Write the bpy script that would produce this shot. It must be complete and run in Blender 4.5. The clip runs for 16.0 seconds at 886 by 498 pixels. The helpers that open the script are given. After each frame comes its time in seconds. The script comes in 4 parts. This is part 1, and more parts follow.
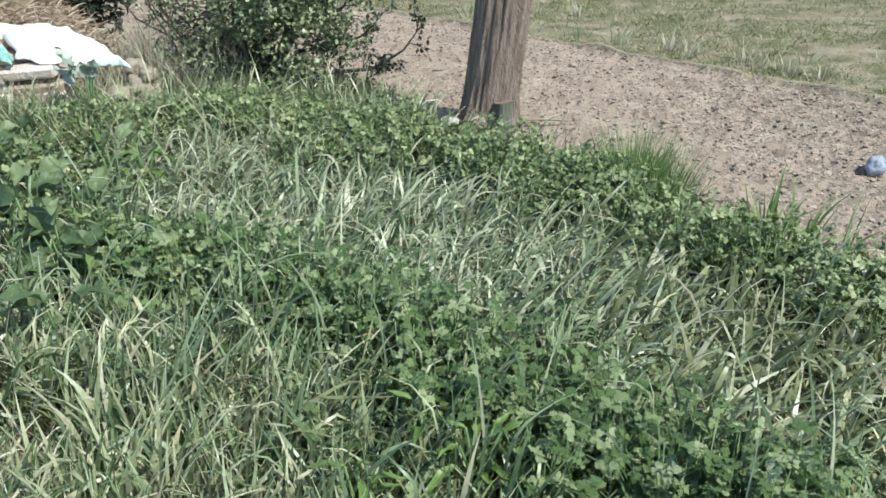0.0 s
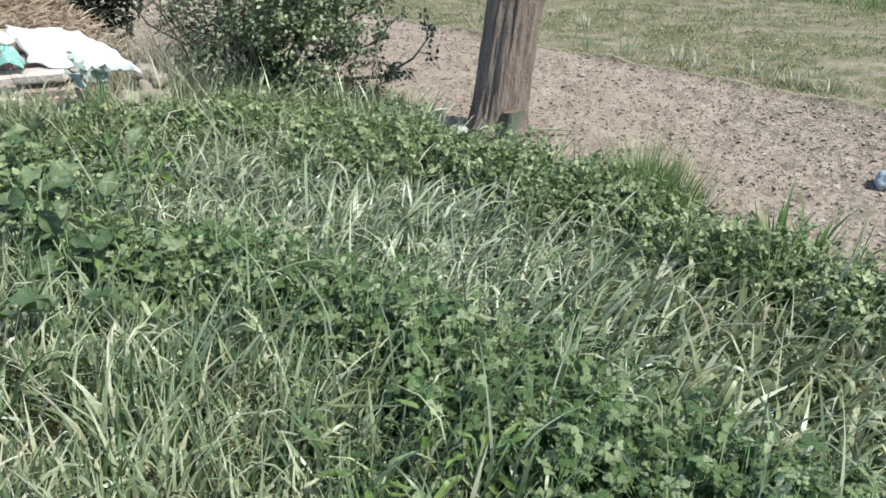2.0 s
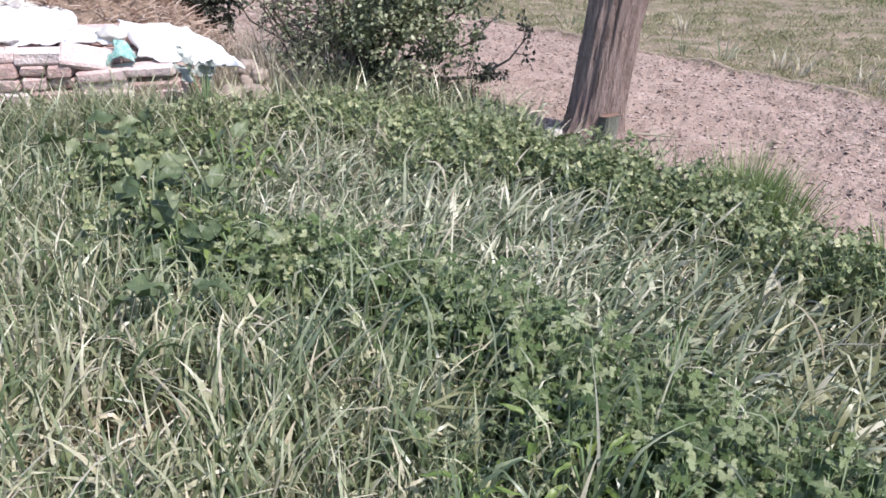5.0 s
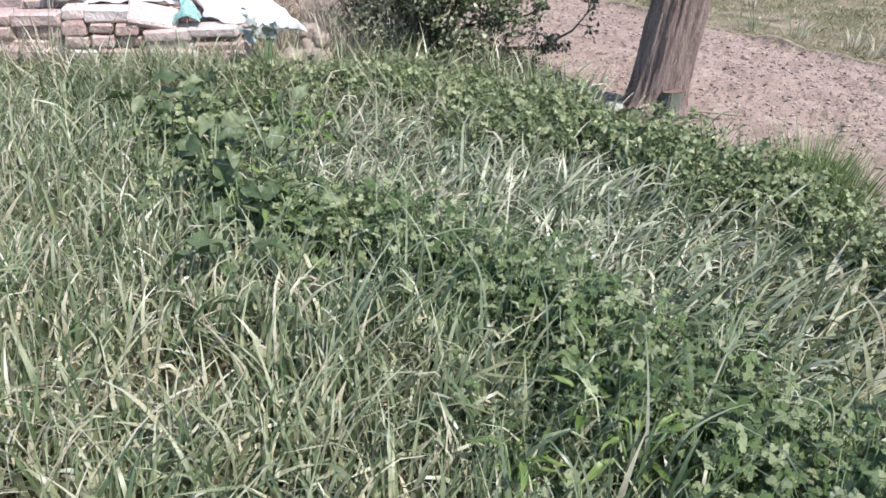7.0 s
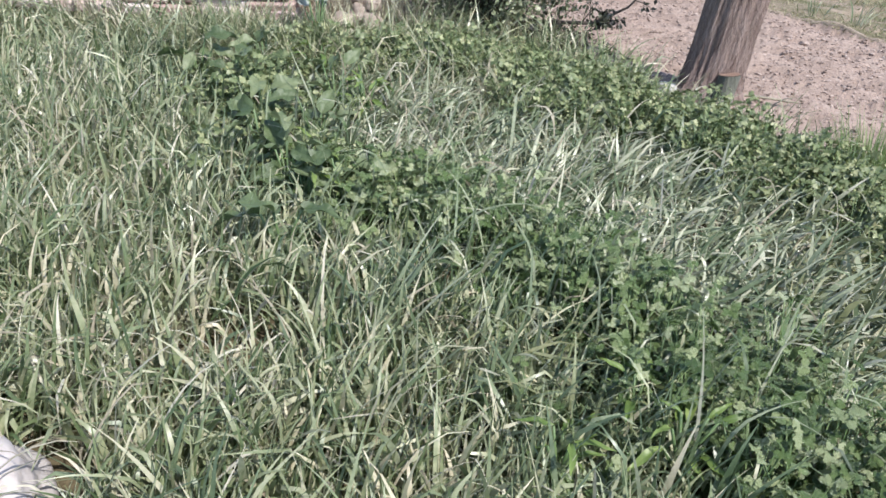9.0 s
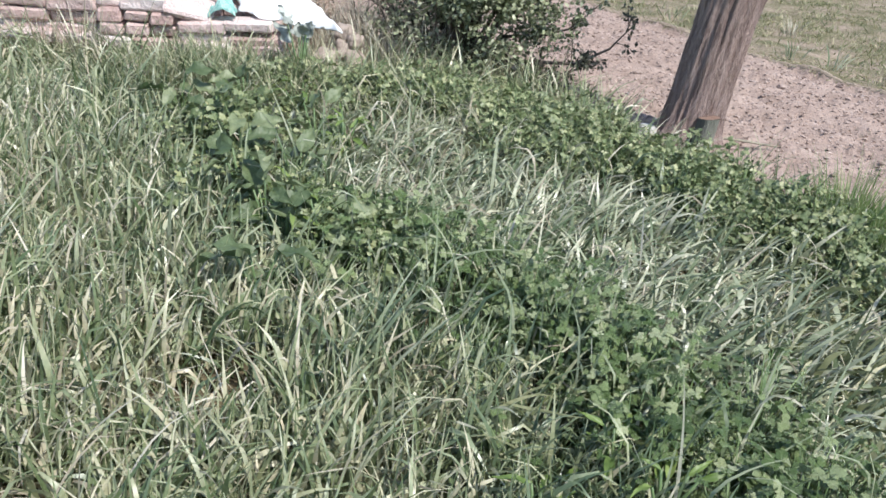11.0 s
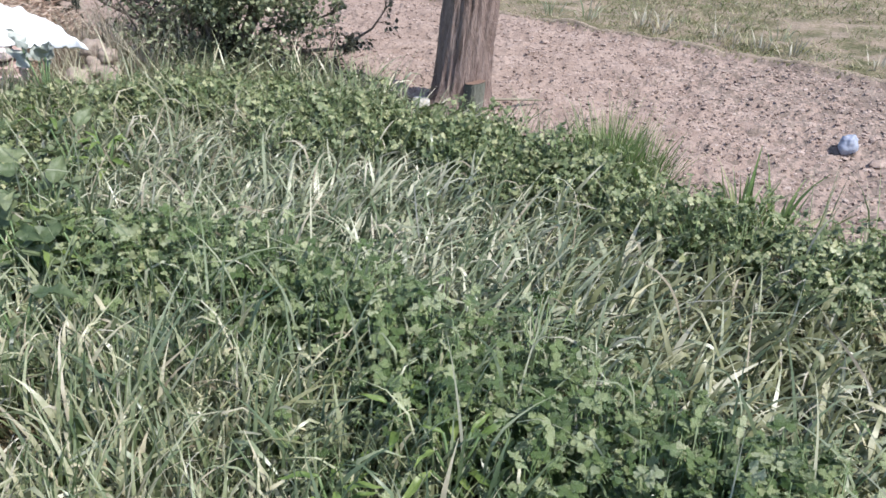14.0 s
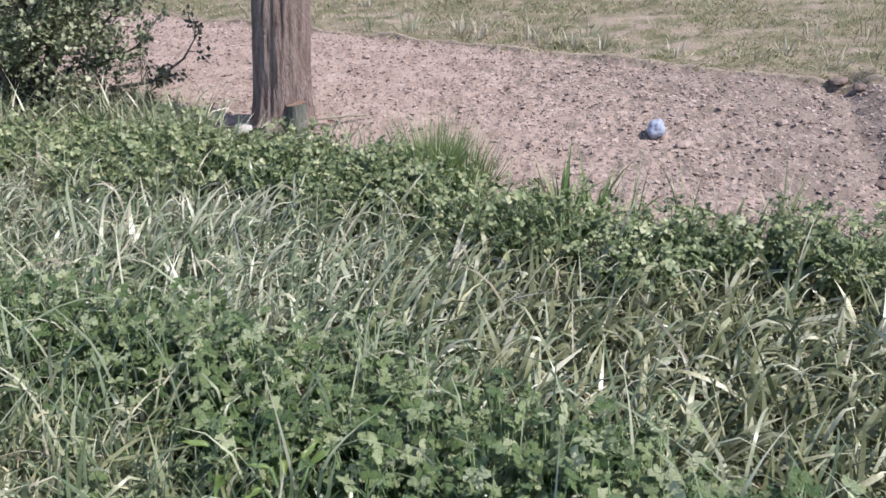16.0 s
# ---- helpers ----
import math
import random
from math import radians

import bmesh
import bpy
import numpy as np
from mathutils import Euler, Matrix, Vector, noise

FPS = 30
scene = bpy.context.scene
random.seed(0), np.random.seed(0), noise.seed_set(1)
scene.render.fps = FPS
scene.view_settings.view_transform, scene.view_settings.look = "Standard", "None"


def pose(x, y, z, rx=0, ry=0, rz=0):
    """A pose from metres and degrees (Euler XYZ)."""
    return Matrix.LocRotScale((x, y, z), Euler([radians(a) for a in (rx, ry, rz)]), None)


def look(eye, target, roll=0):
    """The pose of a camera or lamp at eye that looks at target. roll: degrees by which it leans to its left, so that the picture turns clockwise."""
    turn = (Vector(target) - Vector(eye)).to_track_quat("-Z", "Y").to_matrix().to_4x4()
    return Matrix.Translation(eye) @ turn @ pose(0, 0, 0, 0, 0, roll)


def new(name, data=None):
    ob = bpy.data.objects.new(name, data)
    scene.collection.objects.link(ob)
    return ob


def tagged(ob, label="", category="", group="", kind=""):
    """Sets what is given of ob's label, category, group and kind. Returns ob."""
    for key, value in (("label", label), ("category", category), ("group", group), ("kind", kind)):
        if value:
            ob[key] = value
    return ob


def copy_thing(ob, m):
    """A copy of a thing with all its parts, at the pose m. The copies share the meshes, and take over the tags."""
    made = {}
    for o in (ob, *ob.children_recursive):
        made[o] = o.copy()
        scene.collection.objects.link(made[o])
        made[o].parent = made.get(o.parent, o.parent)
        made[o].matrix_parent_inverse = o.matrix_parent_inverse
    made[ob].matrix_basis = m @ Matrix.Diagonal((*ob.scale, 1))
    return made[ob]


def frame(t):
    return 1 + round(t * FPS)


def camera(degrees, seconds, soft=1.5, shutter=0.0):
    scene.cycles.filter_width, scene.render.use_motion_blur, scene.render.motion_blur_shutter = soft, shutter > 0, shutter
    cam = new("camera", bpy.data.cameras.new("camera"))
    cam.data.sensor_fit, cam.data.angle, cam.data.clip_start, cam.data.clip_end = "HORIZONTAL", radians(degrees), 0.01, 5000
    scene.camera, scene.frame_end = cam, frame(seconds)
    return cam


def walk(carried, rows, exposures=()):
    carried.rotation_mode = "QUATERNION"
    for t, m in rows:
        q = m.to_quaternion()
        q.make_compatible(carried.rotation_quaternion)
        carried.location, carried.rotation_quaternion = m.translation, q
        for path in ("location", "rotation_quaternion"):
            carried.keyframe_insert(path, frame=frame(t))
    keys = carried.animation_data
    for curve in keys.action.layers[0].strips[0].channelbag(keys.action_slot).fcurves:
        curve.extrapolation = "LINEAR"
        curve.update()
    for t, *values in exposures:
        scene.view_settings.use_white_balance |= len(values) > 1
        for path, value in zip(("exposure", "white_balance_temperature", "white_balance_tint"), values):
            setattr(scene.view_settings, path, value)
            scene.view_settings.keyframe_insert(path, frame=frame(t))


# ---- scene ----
cam = camera(56.9, 16.0, soft=1.6)
PATH = [
    (0, (0.243, -0.05, 1.367), (0.176, 1.718, 0.434), -0.1),
    (0.5, (0.232, -0.044, 1.365), (0.159, 1.728, 0.44), 0.2),
    (1, (0.236, -0.047, 1.366), (0.164, 1.726, 0.444), 0.5),
    (1.5, (0.233, -0.048, 1.37), (0.166, 1.728, 0.453), 0.6),
    (2, (0.232, -0.048, 1.371), (0.153, 1.728, 0.454), 0.5),
    (2.5, (0.214, -0.05, 1.372), (0.095, 1.725, 0.458), 0.5),
    (3, (0.204, -0.043, 1.378), (0.081, 1.737, 0.474), 1.0),
    (3.5, (0.192, -0.043, 1.378), (-0.005, 1.738, 0.489), 0.2),
    (4, (0.172, -0.043, 1.371), (-0.052, 1.728, 0.469), 0.3),
    (6.3, (0.142, -0.048, 1.374), (-0.201, 1.682, 0.43), 0.1),
    (6.5, (0.142, -0.046, 1.374), (-0.218, 1.675, 0.42), 0.3),
    (7, (0.135, -0.053, 1.366), (-0.232, 1.651, 0.386), 0.9),
    (7.5, (0.113, -0.058, 1.362), (-0.275, 1.618, 0.342), 1.5),
    (8, (0.097, -0.052, 1.356), (-0.288, 1.617, 0.324), 2.2),
    (8.5, (0.084, -0.044, 1.352), (-0.301, 1.616, 0.306), 3.0),
    (8.7, (0.081, -0.046, 1.353), (-0.337, 1.608, 0.309), 2.7),
    (10.8, (0.057, -0.006, 1.375), (-0.358, 1.681, 0.384), 4.5),
    (11, (0.068, -0.002, 1.38), (-0.325, 1.698, 0.403), 4.4),
    (11.5, (0.091, 0.005, 1.403), (-0.228, 1.724, 0.43), 3.8),
    (12, (0.109, 0.013, 1.405), (-0.152, 1.762, 0.469), 3.8),
    (12.5, (0.134, 0.022, 1.402), (-0.088, 1.769, 0.454), 3.1),
    (13, (0.165, 0.024, 1.396), (0.037, 1.758, 0.407), 2.6),
    (13.5, (0.193, 0.029, 1.391), (0.134, 1.761, 0.393), 1.4),
    (14, (0.236, 0.028, 1.386), (0.239, 1.765, 0.394), 0.2),
    (14.5, (0.273, 0.031, 1.374), (0.373, 1.756, 0.367), -0.9),
    (15, (0.311, 0.038, 1.374), (0.503, 1.769, 0.391), -1.8),
    (15.5, (0.328, 0.037, 1.381), (0.587, 1.767, 0.411), -1.9),
    (16, (0.357, 0.035, 1.38), (0.684, 1.757, 0.416), -1.8),
]
EXPOSURES = [(0, 0.62, 6160, -7), (2.4, 0.62, 6160, -5), (3.4, 0.72, 6150, 20), (4.2, 0.72, 6150, 20), (6.3, 0.73, 6110, 13), (12.8, 0.71, 6110, 10), (14.5, 0.69, 6130, 13), (16, 0.67, 6120, 15)]
walk(cam, [(t, look(eye, target, roll)) for t, eye, target, roll in PATH], EXPOSURES)

# ---- world and sun ----
SUN_UP, SUN_ROUND = 54.0, 123.0
world = bpy.data.worlds.new("sky")
scene.world = world
world.use_nodes = True
wn = world.node_tree.nodes
sky = wn.new("ShaderNodeTexSky")
sky.sky_type = "NISHITA"
sky.sun_disc = False
sky.sun_elevation, sky.sun_rotation = radians(SUN_UP), radians(SUN_ROUND)
wn["Background"].inputs["Strength"].default_value = 0.145
world.node_tree.links.new(sky.outputs[0], wn["Background"].inputs["Color"])
sun_data = bpy.data.lights.new("sun", "SUN")
sun_data.energy, sun_data.angle, sun_data.color = 3.8, radians(0.55), (1.0, 0.95, 0.87)
sun = new("sun", sun_data)
to_sun = Vector((math.cos(radians(SUN_UP)) * math.sin(radians(SUN_ROUND)), math.cos(radians(SUN_UP)) * math.cos(radians(SUN_ROUND)), math.sin(radians(SUN_UP))))
sun.matrix_world = look(to_sun * 30, (0, 0, 0))

# ---- materials ----
RNG = np.random.default_rng(7)


def ramp(nodes, stops):
    r = nodes.new("ShaderNodeValToRGB")
    e = r.color_ramp.elements
    while len(e) < len(stops):
        e.new(0.5)
    for el, (p, c) in zip(e, stops):
        el.position, el.color = p, (*c, 1)
    return r


def material(name, colours, scale=8.0, fine=60.0, rough=0.8, bump=0.3, stretch=(1, 1, 1), vary="", vary_amount=0.25, through_light=0.0, metal=0.0, bump_size=0.01, spec=0.5):
    """A surface whose colour runs over a ramp by noise at two scales, with fine relief; vary: island or object, a random shift of the ramp."""
    m = bpy.data.materials.new(name)
    m.use_nodes = True
    nt = m.node_tree
    n, ln = nt.nodes, nt.links.new
    bsdf = n["Principled BSDF"]
    tc = n.new("ShaderNodeTexCoord")
    mp = n.new("ShaderNodeMapping")
    mp.inputs["Scale"].default_value = stretch
    ln(tc.outputs["Object"], mp.inputs["Vector"])
    big, small = n.new("ShaderNodeTexNoise"), n.new("ShaderNodeTexNoise")
    big.inputs["Scale"].default_value, big.inputs["Detail"].default_value = scale, 5
    small.inputs["Scale"].default_value, small.inputs["Detail"].default_value = fine, 4
    ln(mp.outputs[0], big.inputs["Vector"])
    ln(mp.outputs[0], small.inputs["Vector"])
    mix = n.new("ShaderNodeMix")
    mix.inputs[0].default_value = 0.42
    ln(big.outputs["Fac"], mix.inputs[2])
    ln(small.outputs["Fac"], mix.inputs[3])
    fac = mix.outputs[0]
    if vary:
        src = n.new("ShaderNodeNewGeometry").outputs["Random Per Island"] if vary == "island" else n.new("ShaderNodeObjectInfo").outputs["Random"]
        ma = n.new("ShaderNodeMath")
        ma.operation = "MULTIPLY_ADD"
        ln(src, ma.inputs[0])
        ma.inputs[1].default_value = vary_amount * 2
        ma.inputs[2].default_value = -vary_amount
        ad = n.new("ShaderNodeMath")
        ad.operation, ad.use_clamp = "ADD", True
        ln(ma.outputs[0], ad.inputs[0])
        ln(fac, ad.inputs[1])
        fac = ad.outputs[0]
    cr = ramp(n, colours)
    ln(fac, cr.inputs["Fac"])
    ln(cr.outputs[0], bsdf.inputs["Base Color"])
    bsdf.inputs["Roughness"].default_value = rough
    bsdf.inputs["Metallic"].default_value = metal
    bsdf.inputs["Specular IOR Level"].default_value = spec
    if bump:
        b = n.new("ShaderNodeBump")
        b.inputs["Strength"].default_value, b.inputs["Distance"].default_value = bump, bump_size
        ln(mix.outputs[0], b.inputs["Height"])
        ln(b.outputs[0], bsdf.inputs["Normal"])
    if through_light:
        tr = n.new("ShaderNodeBsdfTranslucent")
        hs = n.new("ShaderNodeHueSaturation")
        hs.inputs["Saturation"].default_value, hs.inputs["Value"].default_value = 1.15, 1.3
        ln(cr.outputs[0], hs.inputs["Color"])
        ln(hs.outputs[0], tr.inputs["Color"])
        ms = n.new("ShaderNodeMixShader")
        ms.inputs[0].default_value = through_light
        ln(bsdf.outputs[0], ms.inputs[1])
        ln(tr.outputs[0], ms.inputs[2])
        ln(ms.outputs[0], n["Material Output"].inputs["Surface"])
    return m


M_SOIL = material("ploughed_soil", [(0.25, (0.165, 0.119, 0.096)), (0.42, (0.270, 0.202, 0.166)), (0.58, (0.345, 0.266, 0.221)), (0.75, (0.44, 0.36, 0.304))], 7, 85, 0.95, 0.65, bump_size=0.03, spec=0.12)
M_CLOD = material("soil_clod", [(0.2, (0.180, 0.133, 0.110)), (0.5, (0.306, 0.233, 0.196)), (0.8, (0.425, 0.341, 0.295))], 30, 150, 0.95, 0.8, vary="island", vary_amount=0.3, spec=0.12)
M_SOIL_DARK = material("damper_ploughed_soil", [(0.25, (0.113, 0.086, 0.069)), (0.42, (0.184, 0.144, 0.118)), (0.58, (0.243, 0.194, 0.16)), (0.75, (0.315, 0.266, 0.223))], 7, 85, 0.95, 0.65, bump_size=0.03, spec=0.12)
M_LITTER = material("plant_litter_soil", [(0.3, (0.05, 0.04, 0.025)), (0.55, (0.12, 0.095, 0.055)), (0.75, (0.22, 0.18, 0.10))], 25, 120, 0.95, 0.9, spec=0.2)
M_MEADOW = material("dry_meadow_ground", [(0.30, (0.070, 0.076, 0.035)), (0.44, (0.145, 0.134, 0.076)), (0.54, (0.245, 0.197, 0.142)), (0.72, (0.37, 0.29, 0.235))], 4.5, 60, 0.95, 1.0, stretch=(1, 1.5, 1), spec=0.12, bump_size=0.03)
M_GRASS = material("cereal_blade", [(0.06, (0.069, 0.105, 0.041)), (0.32, (0.176, 0.212, 0.103)), (0.55, (0.286, 0.305, 0.175)), (0.78, (0.425, 0.411, 0.273)), (0.98, (0.584, 0.513, 0.368))], 6, 80, 0.40, 0.0, vary="island", vary_amount=0.42, through_light=0.25, spec=0.65)
# pale grey-green blade; the sky's sheen is partly put into the ramp
M_LODGED = material("bleached_blade", [(0.06, (0.0698, 0.101, 0.0446)), (0.30, (0.162, 0.200, 0.110)), (0.53, (0.285, 0.312, 0.198)), (0.79, (0.43, 0.43, 0.30)), (0.98, (0.53, 0.50, 0.375))], 6, 80, 0.34, 0.0, vary="island", vary_amount=0.42, through_light=0.22, spec=0.5)
M_OLIVE = material("olive_blade", [(0.06, (0.052, 0.063, 0.026)), (0.34, (0.115, 0.131, 0.057)), (0.60, (0.200, 0.209, 0.102)), (0.82, (0.34, 0.335, 0.195)), (0.98, (0.597, 0.55, 0.366))], 6, 80, 0.42, 0.0, vary="island", vary_amount=0.42, through_light=0.25, spec=0.5)
M_GLAUCOUS = material("glaucous_blade", [(0.06, (0.051, 0.081, 0.04)), (0.34, (0.123, 0.162, 0.084)), (0.58, (0.217, 0.254, 0.144)), (0.82, (0.354, 0.373, 0.235)), (0.98, (0.514, 0.497, 0.326))], 6, 80, 0.38, 0.0, vary="island", vary_amount=0.42, through_light=0.22, spec=0.6)
M_CREST = material("pale_dry_earth", [(0.25, (0.19, 0.150, 0.112)), (0.5, (0.29, 0.235, 0.180)), (0.75, (0.40, 0.335, 0.262))], 12, 90, 0.95, 0.8, spec=0.12, bump_size=0.02)
M_STRAW = material("dead_straw", [(0.2, (0.224, 0.189, 0.128)), (0.5, (0.353, 0.318, 0.234)), (0.8, (0.482, 0.452, 0.357))], 10, 90, 0.6, 0.0, vary="island", vary_amount=0.3, through_light=0.1)
M_TUFT = material("fine_green_blade", [(0.2, (0.0895, 0.148, 0.0459)), (0.5, (0.167, 0.244, 0.084)), (0.8, (0.336, 0.35, 0.183))], 10, 90, 0.5, 0.0, vary="island", vary_amount=0.3, through_light=0.3)
M_CROP = material("far_crop_blade", [(0.2, (0.07, 0.12, 0.035)), (0.5, (0.12, 0.185, 0.055)), (0.8, (0.20, 0.25, 0.10))], 5, 60, 0.55, 0.0, vary="island", vary_amount=0.3, through_light=0.3)
M_MEADOW_BLADE = material("dry_meadow_blade", [(0.12, (0.088, 0.11, 0.041)), (0.4, (0.173, 0.184, 0.085)), (0.65, (0.294, 0.273, 0.156)), (0.95, (0.464, 0.419, 0.271))], 4, 60, 0.6, 0.0, vary="island", vary_amount=0.38, through_light=0.25)
# the ramp's palest stops paint glints onto some of the leaves
M_CELERY = material("celery_leaf", [(0.04, (0.057, 0.101, 0.031)), (0.34, (0.132, 0.197, 0.067)), (0.6, (0.239, 0.308, 0.129)), (0.8, (0.418, 0.468, 0.256)), (1.0, (0.582, 0.603, 0.379))], 34, 170, 0.30, 0.7, vary="object", vary_amount=0.40, through_light=0.22, spec=0.9, bump_size=0.01)
M_FOLIAGE = material("margin_leaf", [(0.04, (0.06, 0.088, 0.033)), (0.34, (0.132, 0.168, 0.069)), (0.6, (0.216, 0.248, 0.115)), (0.85, (0.336, 0.35, 0.183)), (1.0, (0.466, 0.45, 0.264))], 34, 170, 0.40, 0.6, vary="island", vary_amount=0.42, through_light=0.22, spec=0.55, bump_size=0.008)
M_STEM = material("green_stem", [(0.3, (0.075, 0.128, 0.045)), (0.7, (0.165, 0.225, 0.09))], 20, 100, 0.5, 0.0, vary="island", vary_amount=0.2)
M_DOCK = material("dock_leaf", [(0.2, (0.0635, 0.0935, 0.0359)), (0.5, (0.117, 0.153, 0.0684)), (0.8, (0.205, 0.234, 0.12))], 16, 90, 0.45, 0.8, vary="object", vary_amount=0.26, through_light=0.22, bump_size=0.012, spec=0.55)
M_LIME = material("lime_leaf", [(0.2, (0.095, 0.15, 0.035)), (0.5, (0.155, 0.22, 0.055)), (0.8, (0.26, 0.32, 0.10))], 14, 90, 0.45, 0.3, vary="object", vary_amount=0.2, through_light=0.3, bump_size=0.005)
M_GREYLEAF = material("grey_leaf", [(0.2, (0.19, 0.21, 0.18)), (0.5, (0.28, 0.30, 0.265)), (0.8, (0.38, 0.40, 0.36))], 14, 90, 0.5, 0.4, vary="object", vary_amount=0.2, bump_size=0.005)
M_BARK = material("weathered_bark", [(0.28, (0.0803, 0.053, 0.0446)), (0.40, (0.214, 0.153, 0.131)), (0.56, (0.337, 0.255, 0.221)), (0.78, (0.471, 0.377, 0.335))], 10, 60, 0.9, 1.0, stretch=(4.5, 4.5, 0.8), bump_size=0.035, spec=0.2)
M_CUT = material("sawn_wood", [(0.25, (0.12, 0.068, 0.045)), (0.5, (0.20, 0.125, 0.088)), (0.8, (0.29, 0.20, 0.145))], 20, 90, 0.8, 0.4)
# bark of the stub: the grey-green of its shaded side is in the colour
M_STUB = material("mossy_bark", [(0.25, (0.055, 0.060, 0.047)), (0.5, (0.125, 0.130, 0.102)), (0.8, (0.235, 0.232, 0.185))], 14, 70, 0.9, 1.0, stretch=(2, 2, 0.5), bump_size=0.02)
M_TWIG = material("dark_twig_bark", [(0.25, (0.05, 0.038, 0.03)), (0.5, (0.10, 0.08, 0.062)), (0.8, (0.17, 0.14, 0.11))], 20, 90, 0.85, 0.5)
M_BUSHLEAF = material("shrub_leaf", [(0.12, (0.066, 0.082, 0.042)), (0.38, (0.145, 0.170, 0.088)), (0.65, (0.27, 0.29, 0.17)), (0.95, (0.42, 0.425, 0.29))], 15, 120, 0.5, 0.2, vary="island", vary_amount=0.40, through_light=0.2, spec=0.45, bump_size=0.003)
# shrub leaf again, darkened in colour for the branches seen against the light
M_SHADELEAF = material("dull_brown_green_leaf", [(0.12, (0.030, 0.031, 0.022)), (0.45, (0.075, 0.078, 0.052)), (0.9, (0.17, 0.165, 0.115))], 15, 120, 0.6, 0.2, vary="island", vary_amount=0.40, through_light=0.1, spec=0.3, bump_size=0.003)
# dark leaf whose colour is deepened further by the shade it stands in
M_DARKLEAF = material("dark_evergreen_leaf", [(0.15, (0.010, 0.013, 0.010)), (0.5, (0.022, 0.027, 0.018)), (0.85, (0.045, 0.05, 0.034))], 15, 120, 0.7, 0.2, vary="island", vary_amount=0.3, spec=0.2)
M_BRICK = material("old_brick", [(0.2, (0.35, 0.240, 0.212)), (0.42, (0.48, 0.355, 0.320)), (0.6, (0.57, 0.450, 0.415)), (0.88, (0.70, 0.63, 0.60))], 14, 80, 0.9, 1.0, vary="object", vary_amount=0.24, spec=0.2, bump_size=0.02)
M_SACK = material("white_woven_sheet", [(0.2, (0.66, 0.65, 0.64)), (0.5, (0.80, 0.79, 0.78)), (0.8, (0.86, 0.85, 0.84))], 6, 120, 0.55, 0.35, bump_size=0.006)
M_CLOTH = material("grubby_white_cloth", [(0.2, (0.36, 0.315, 0.295)), (0.5, (0.46, 0.41, 0.385)), (0.8, (0.53, 0.485, 0.46))], 9, 120, 0.8, 0.5, bump_size=0.006)
M_TEAL = material("teal_plastic_film", [(0.3, (0.16, 0.42, 0.36)), (0.48, (0.34, 0.58, 0.52)), (0.68, (0.68, 0.80, 0.75))], 45, 160, 0.25, 0.8, through_light=0.35)
M_BAG = material("pale_blue_plastic", [(0.2, (0.258, 0.288, 0.378)), (0.5, (0.353, 0.383, 0.468)), (0.85, (0.464, 0.482, 0.54))], 14, 90, 0.5, 0.3, through_light=0.2)
M_DARK_EARTH = material("damp_earth", [(0.25, (0.10, 0.073, 0.060)), (0.5, (0.17, 0.127, 0.108)), (0.8, (0.25, 0.195, 0.168))], 25, 120, 0.95, 0.8, spec=0.12)
M_STONE = material("pale_stone", [(0.2, (0.38, 0.36, 0.32)), (0.5, (0.52, 0.49, 0.44)), (0.8, (0.64, 0.61, 0.56))], 18, 120, 0.9, 0.7)
M_RUBBLE = material("brown_rubble", [(0.2, (0.22, 0.17, 0.14)), (0.5, (0.33, 0.27, 0.225)), (0.8, (0.45, 0.385, 0.33))], 18, 120, 0.9, 0.7)
M_HEAPSTRAW = material("reddish_straw", [(0.2, (0.20, 0.13, 0.095)), (0.5, (0.39, 0.285, 0.215)), (0.8, (0.56, 0.455, 0.37))], 10, 90, 0.6, 0.0, vary="island", vary_amount=0.4, through_light=0.1)
M_STRAWHEAP = material("matted_straw", [(0.2, (0.13, 0.085, 0.06)), (0.5, (0.27, 0.195, 0.14)), (0.8, (0.42, 0.33, 0.25))], 12, 70, 0.9, 1.0, stretch=(1, 3, 3), bump_size=0.03)


# ---- mesh helpers ----
def mesh_object(name, verts, faces, mat, parent=None, smooth=True):
    me = bpy.data.meshes.new(name)
    me.from_pydata([tuple(v) for v in verts], [], [tuple(f) for f in faces])
    for mt in mat if isinstance(mat, (list, tuple)) else [mat]:
        me.materials.append(mt)
    if smooth:
        me.shade_smooth()
    ob = new(name, me)
    ob.parent = parent
    return ob


def part(name, bm, mat, parent, label=""):
    """Links a bmesh as one mesh object under a thing or a part."""
    me = bpy.data.meshes.new(name)
    bm.to_mesh(me)
    bm.free()
    me.materials.append(mat)
    me.shade_smooth()
    ob = new(name, me)
    ob.parent = parent
    return tagged(ob, label)


def empty(name, m, label, category, group="", kind=""):
    ob = new(name)
    ob.empty_display_size = 0.05
    ob.matrix_world = m
    return tagged(ob, label, category, group, kind)


def fast_mesh(name, verts, quads, tris, mat):
    """A large mesh from arrays."""
    me = bpy.data.meshes.new(name)
    quads, tris = np.asarray(quads, dtype=np.int32).reshape(-1, 4), np.asarray(tris, dtype=np.int32).reshape(-1, 3)
    me.vertices.add(len(verts))
    me.vertices.foreach_set("co", np.asarray(verts, dtype=np.float32).ravel())
    loops = np.concatenate([quads.ravel(), tris.ravel()])
    me.loops.add(len(loops))
    me.loops.foreach_set("vertex_index", loops)
    starts = np.concatenate([np.arange(len(quads)) * 4, len(quads) * 4 + np.arange(len(tris)) * 3]).astype(np.int32)
    me.polygons.add(len(starts))
    me.polygons.foreach_set("loop_start", starts)
    for mt in mat if isinstance(mat, (list, tuple)) else [mat]:
        me.materials.append(mt)
    me.update(calc_edges=True)
    me.validate()
    me.shade_smooth()
    return me


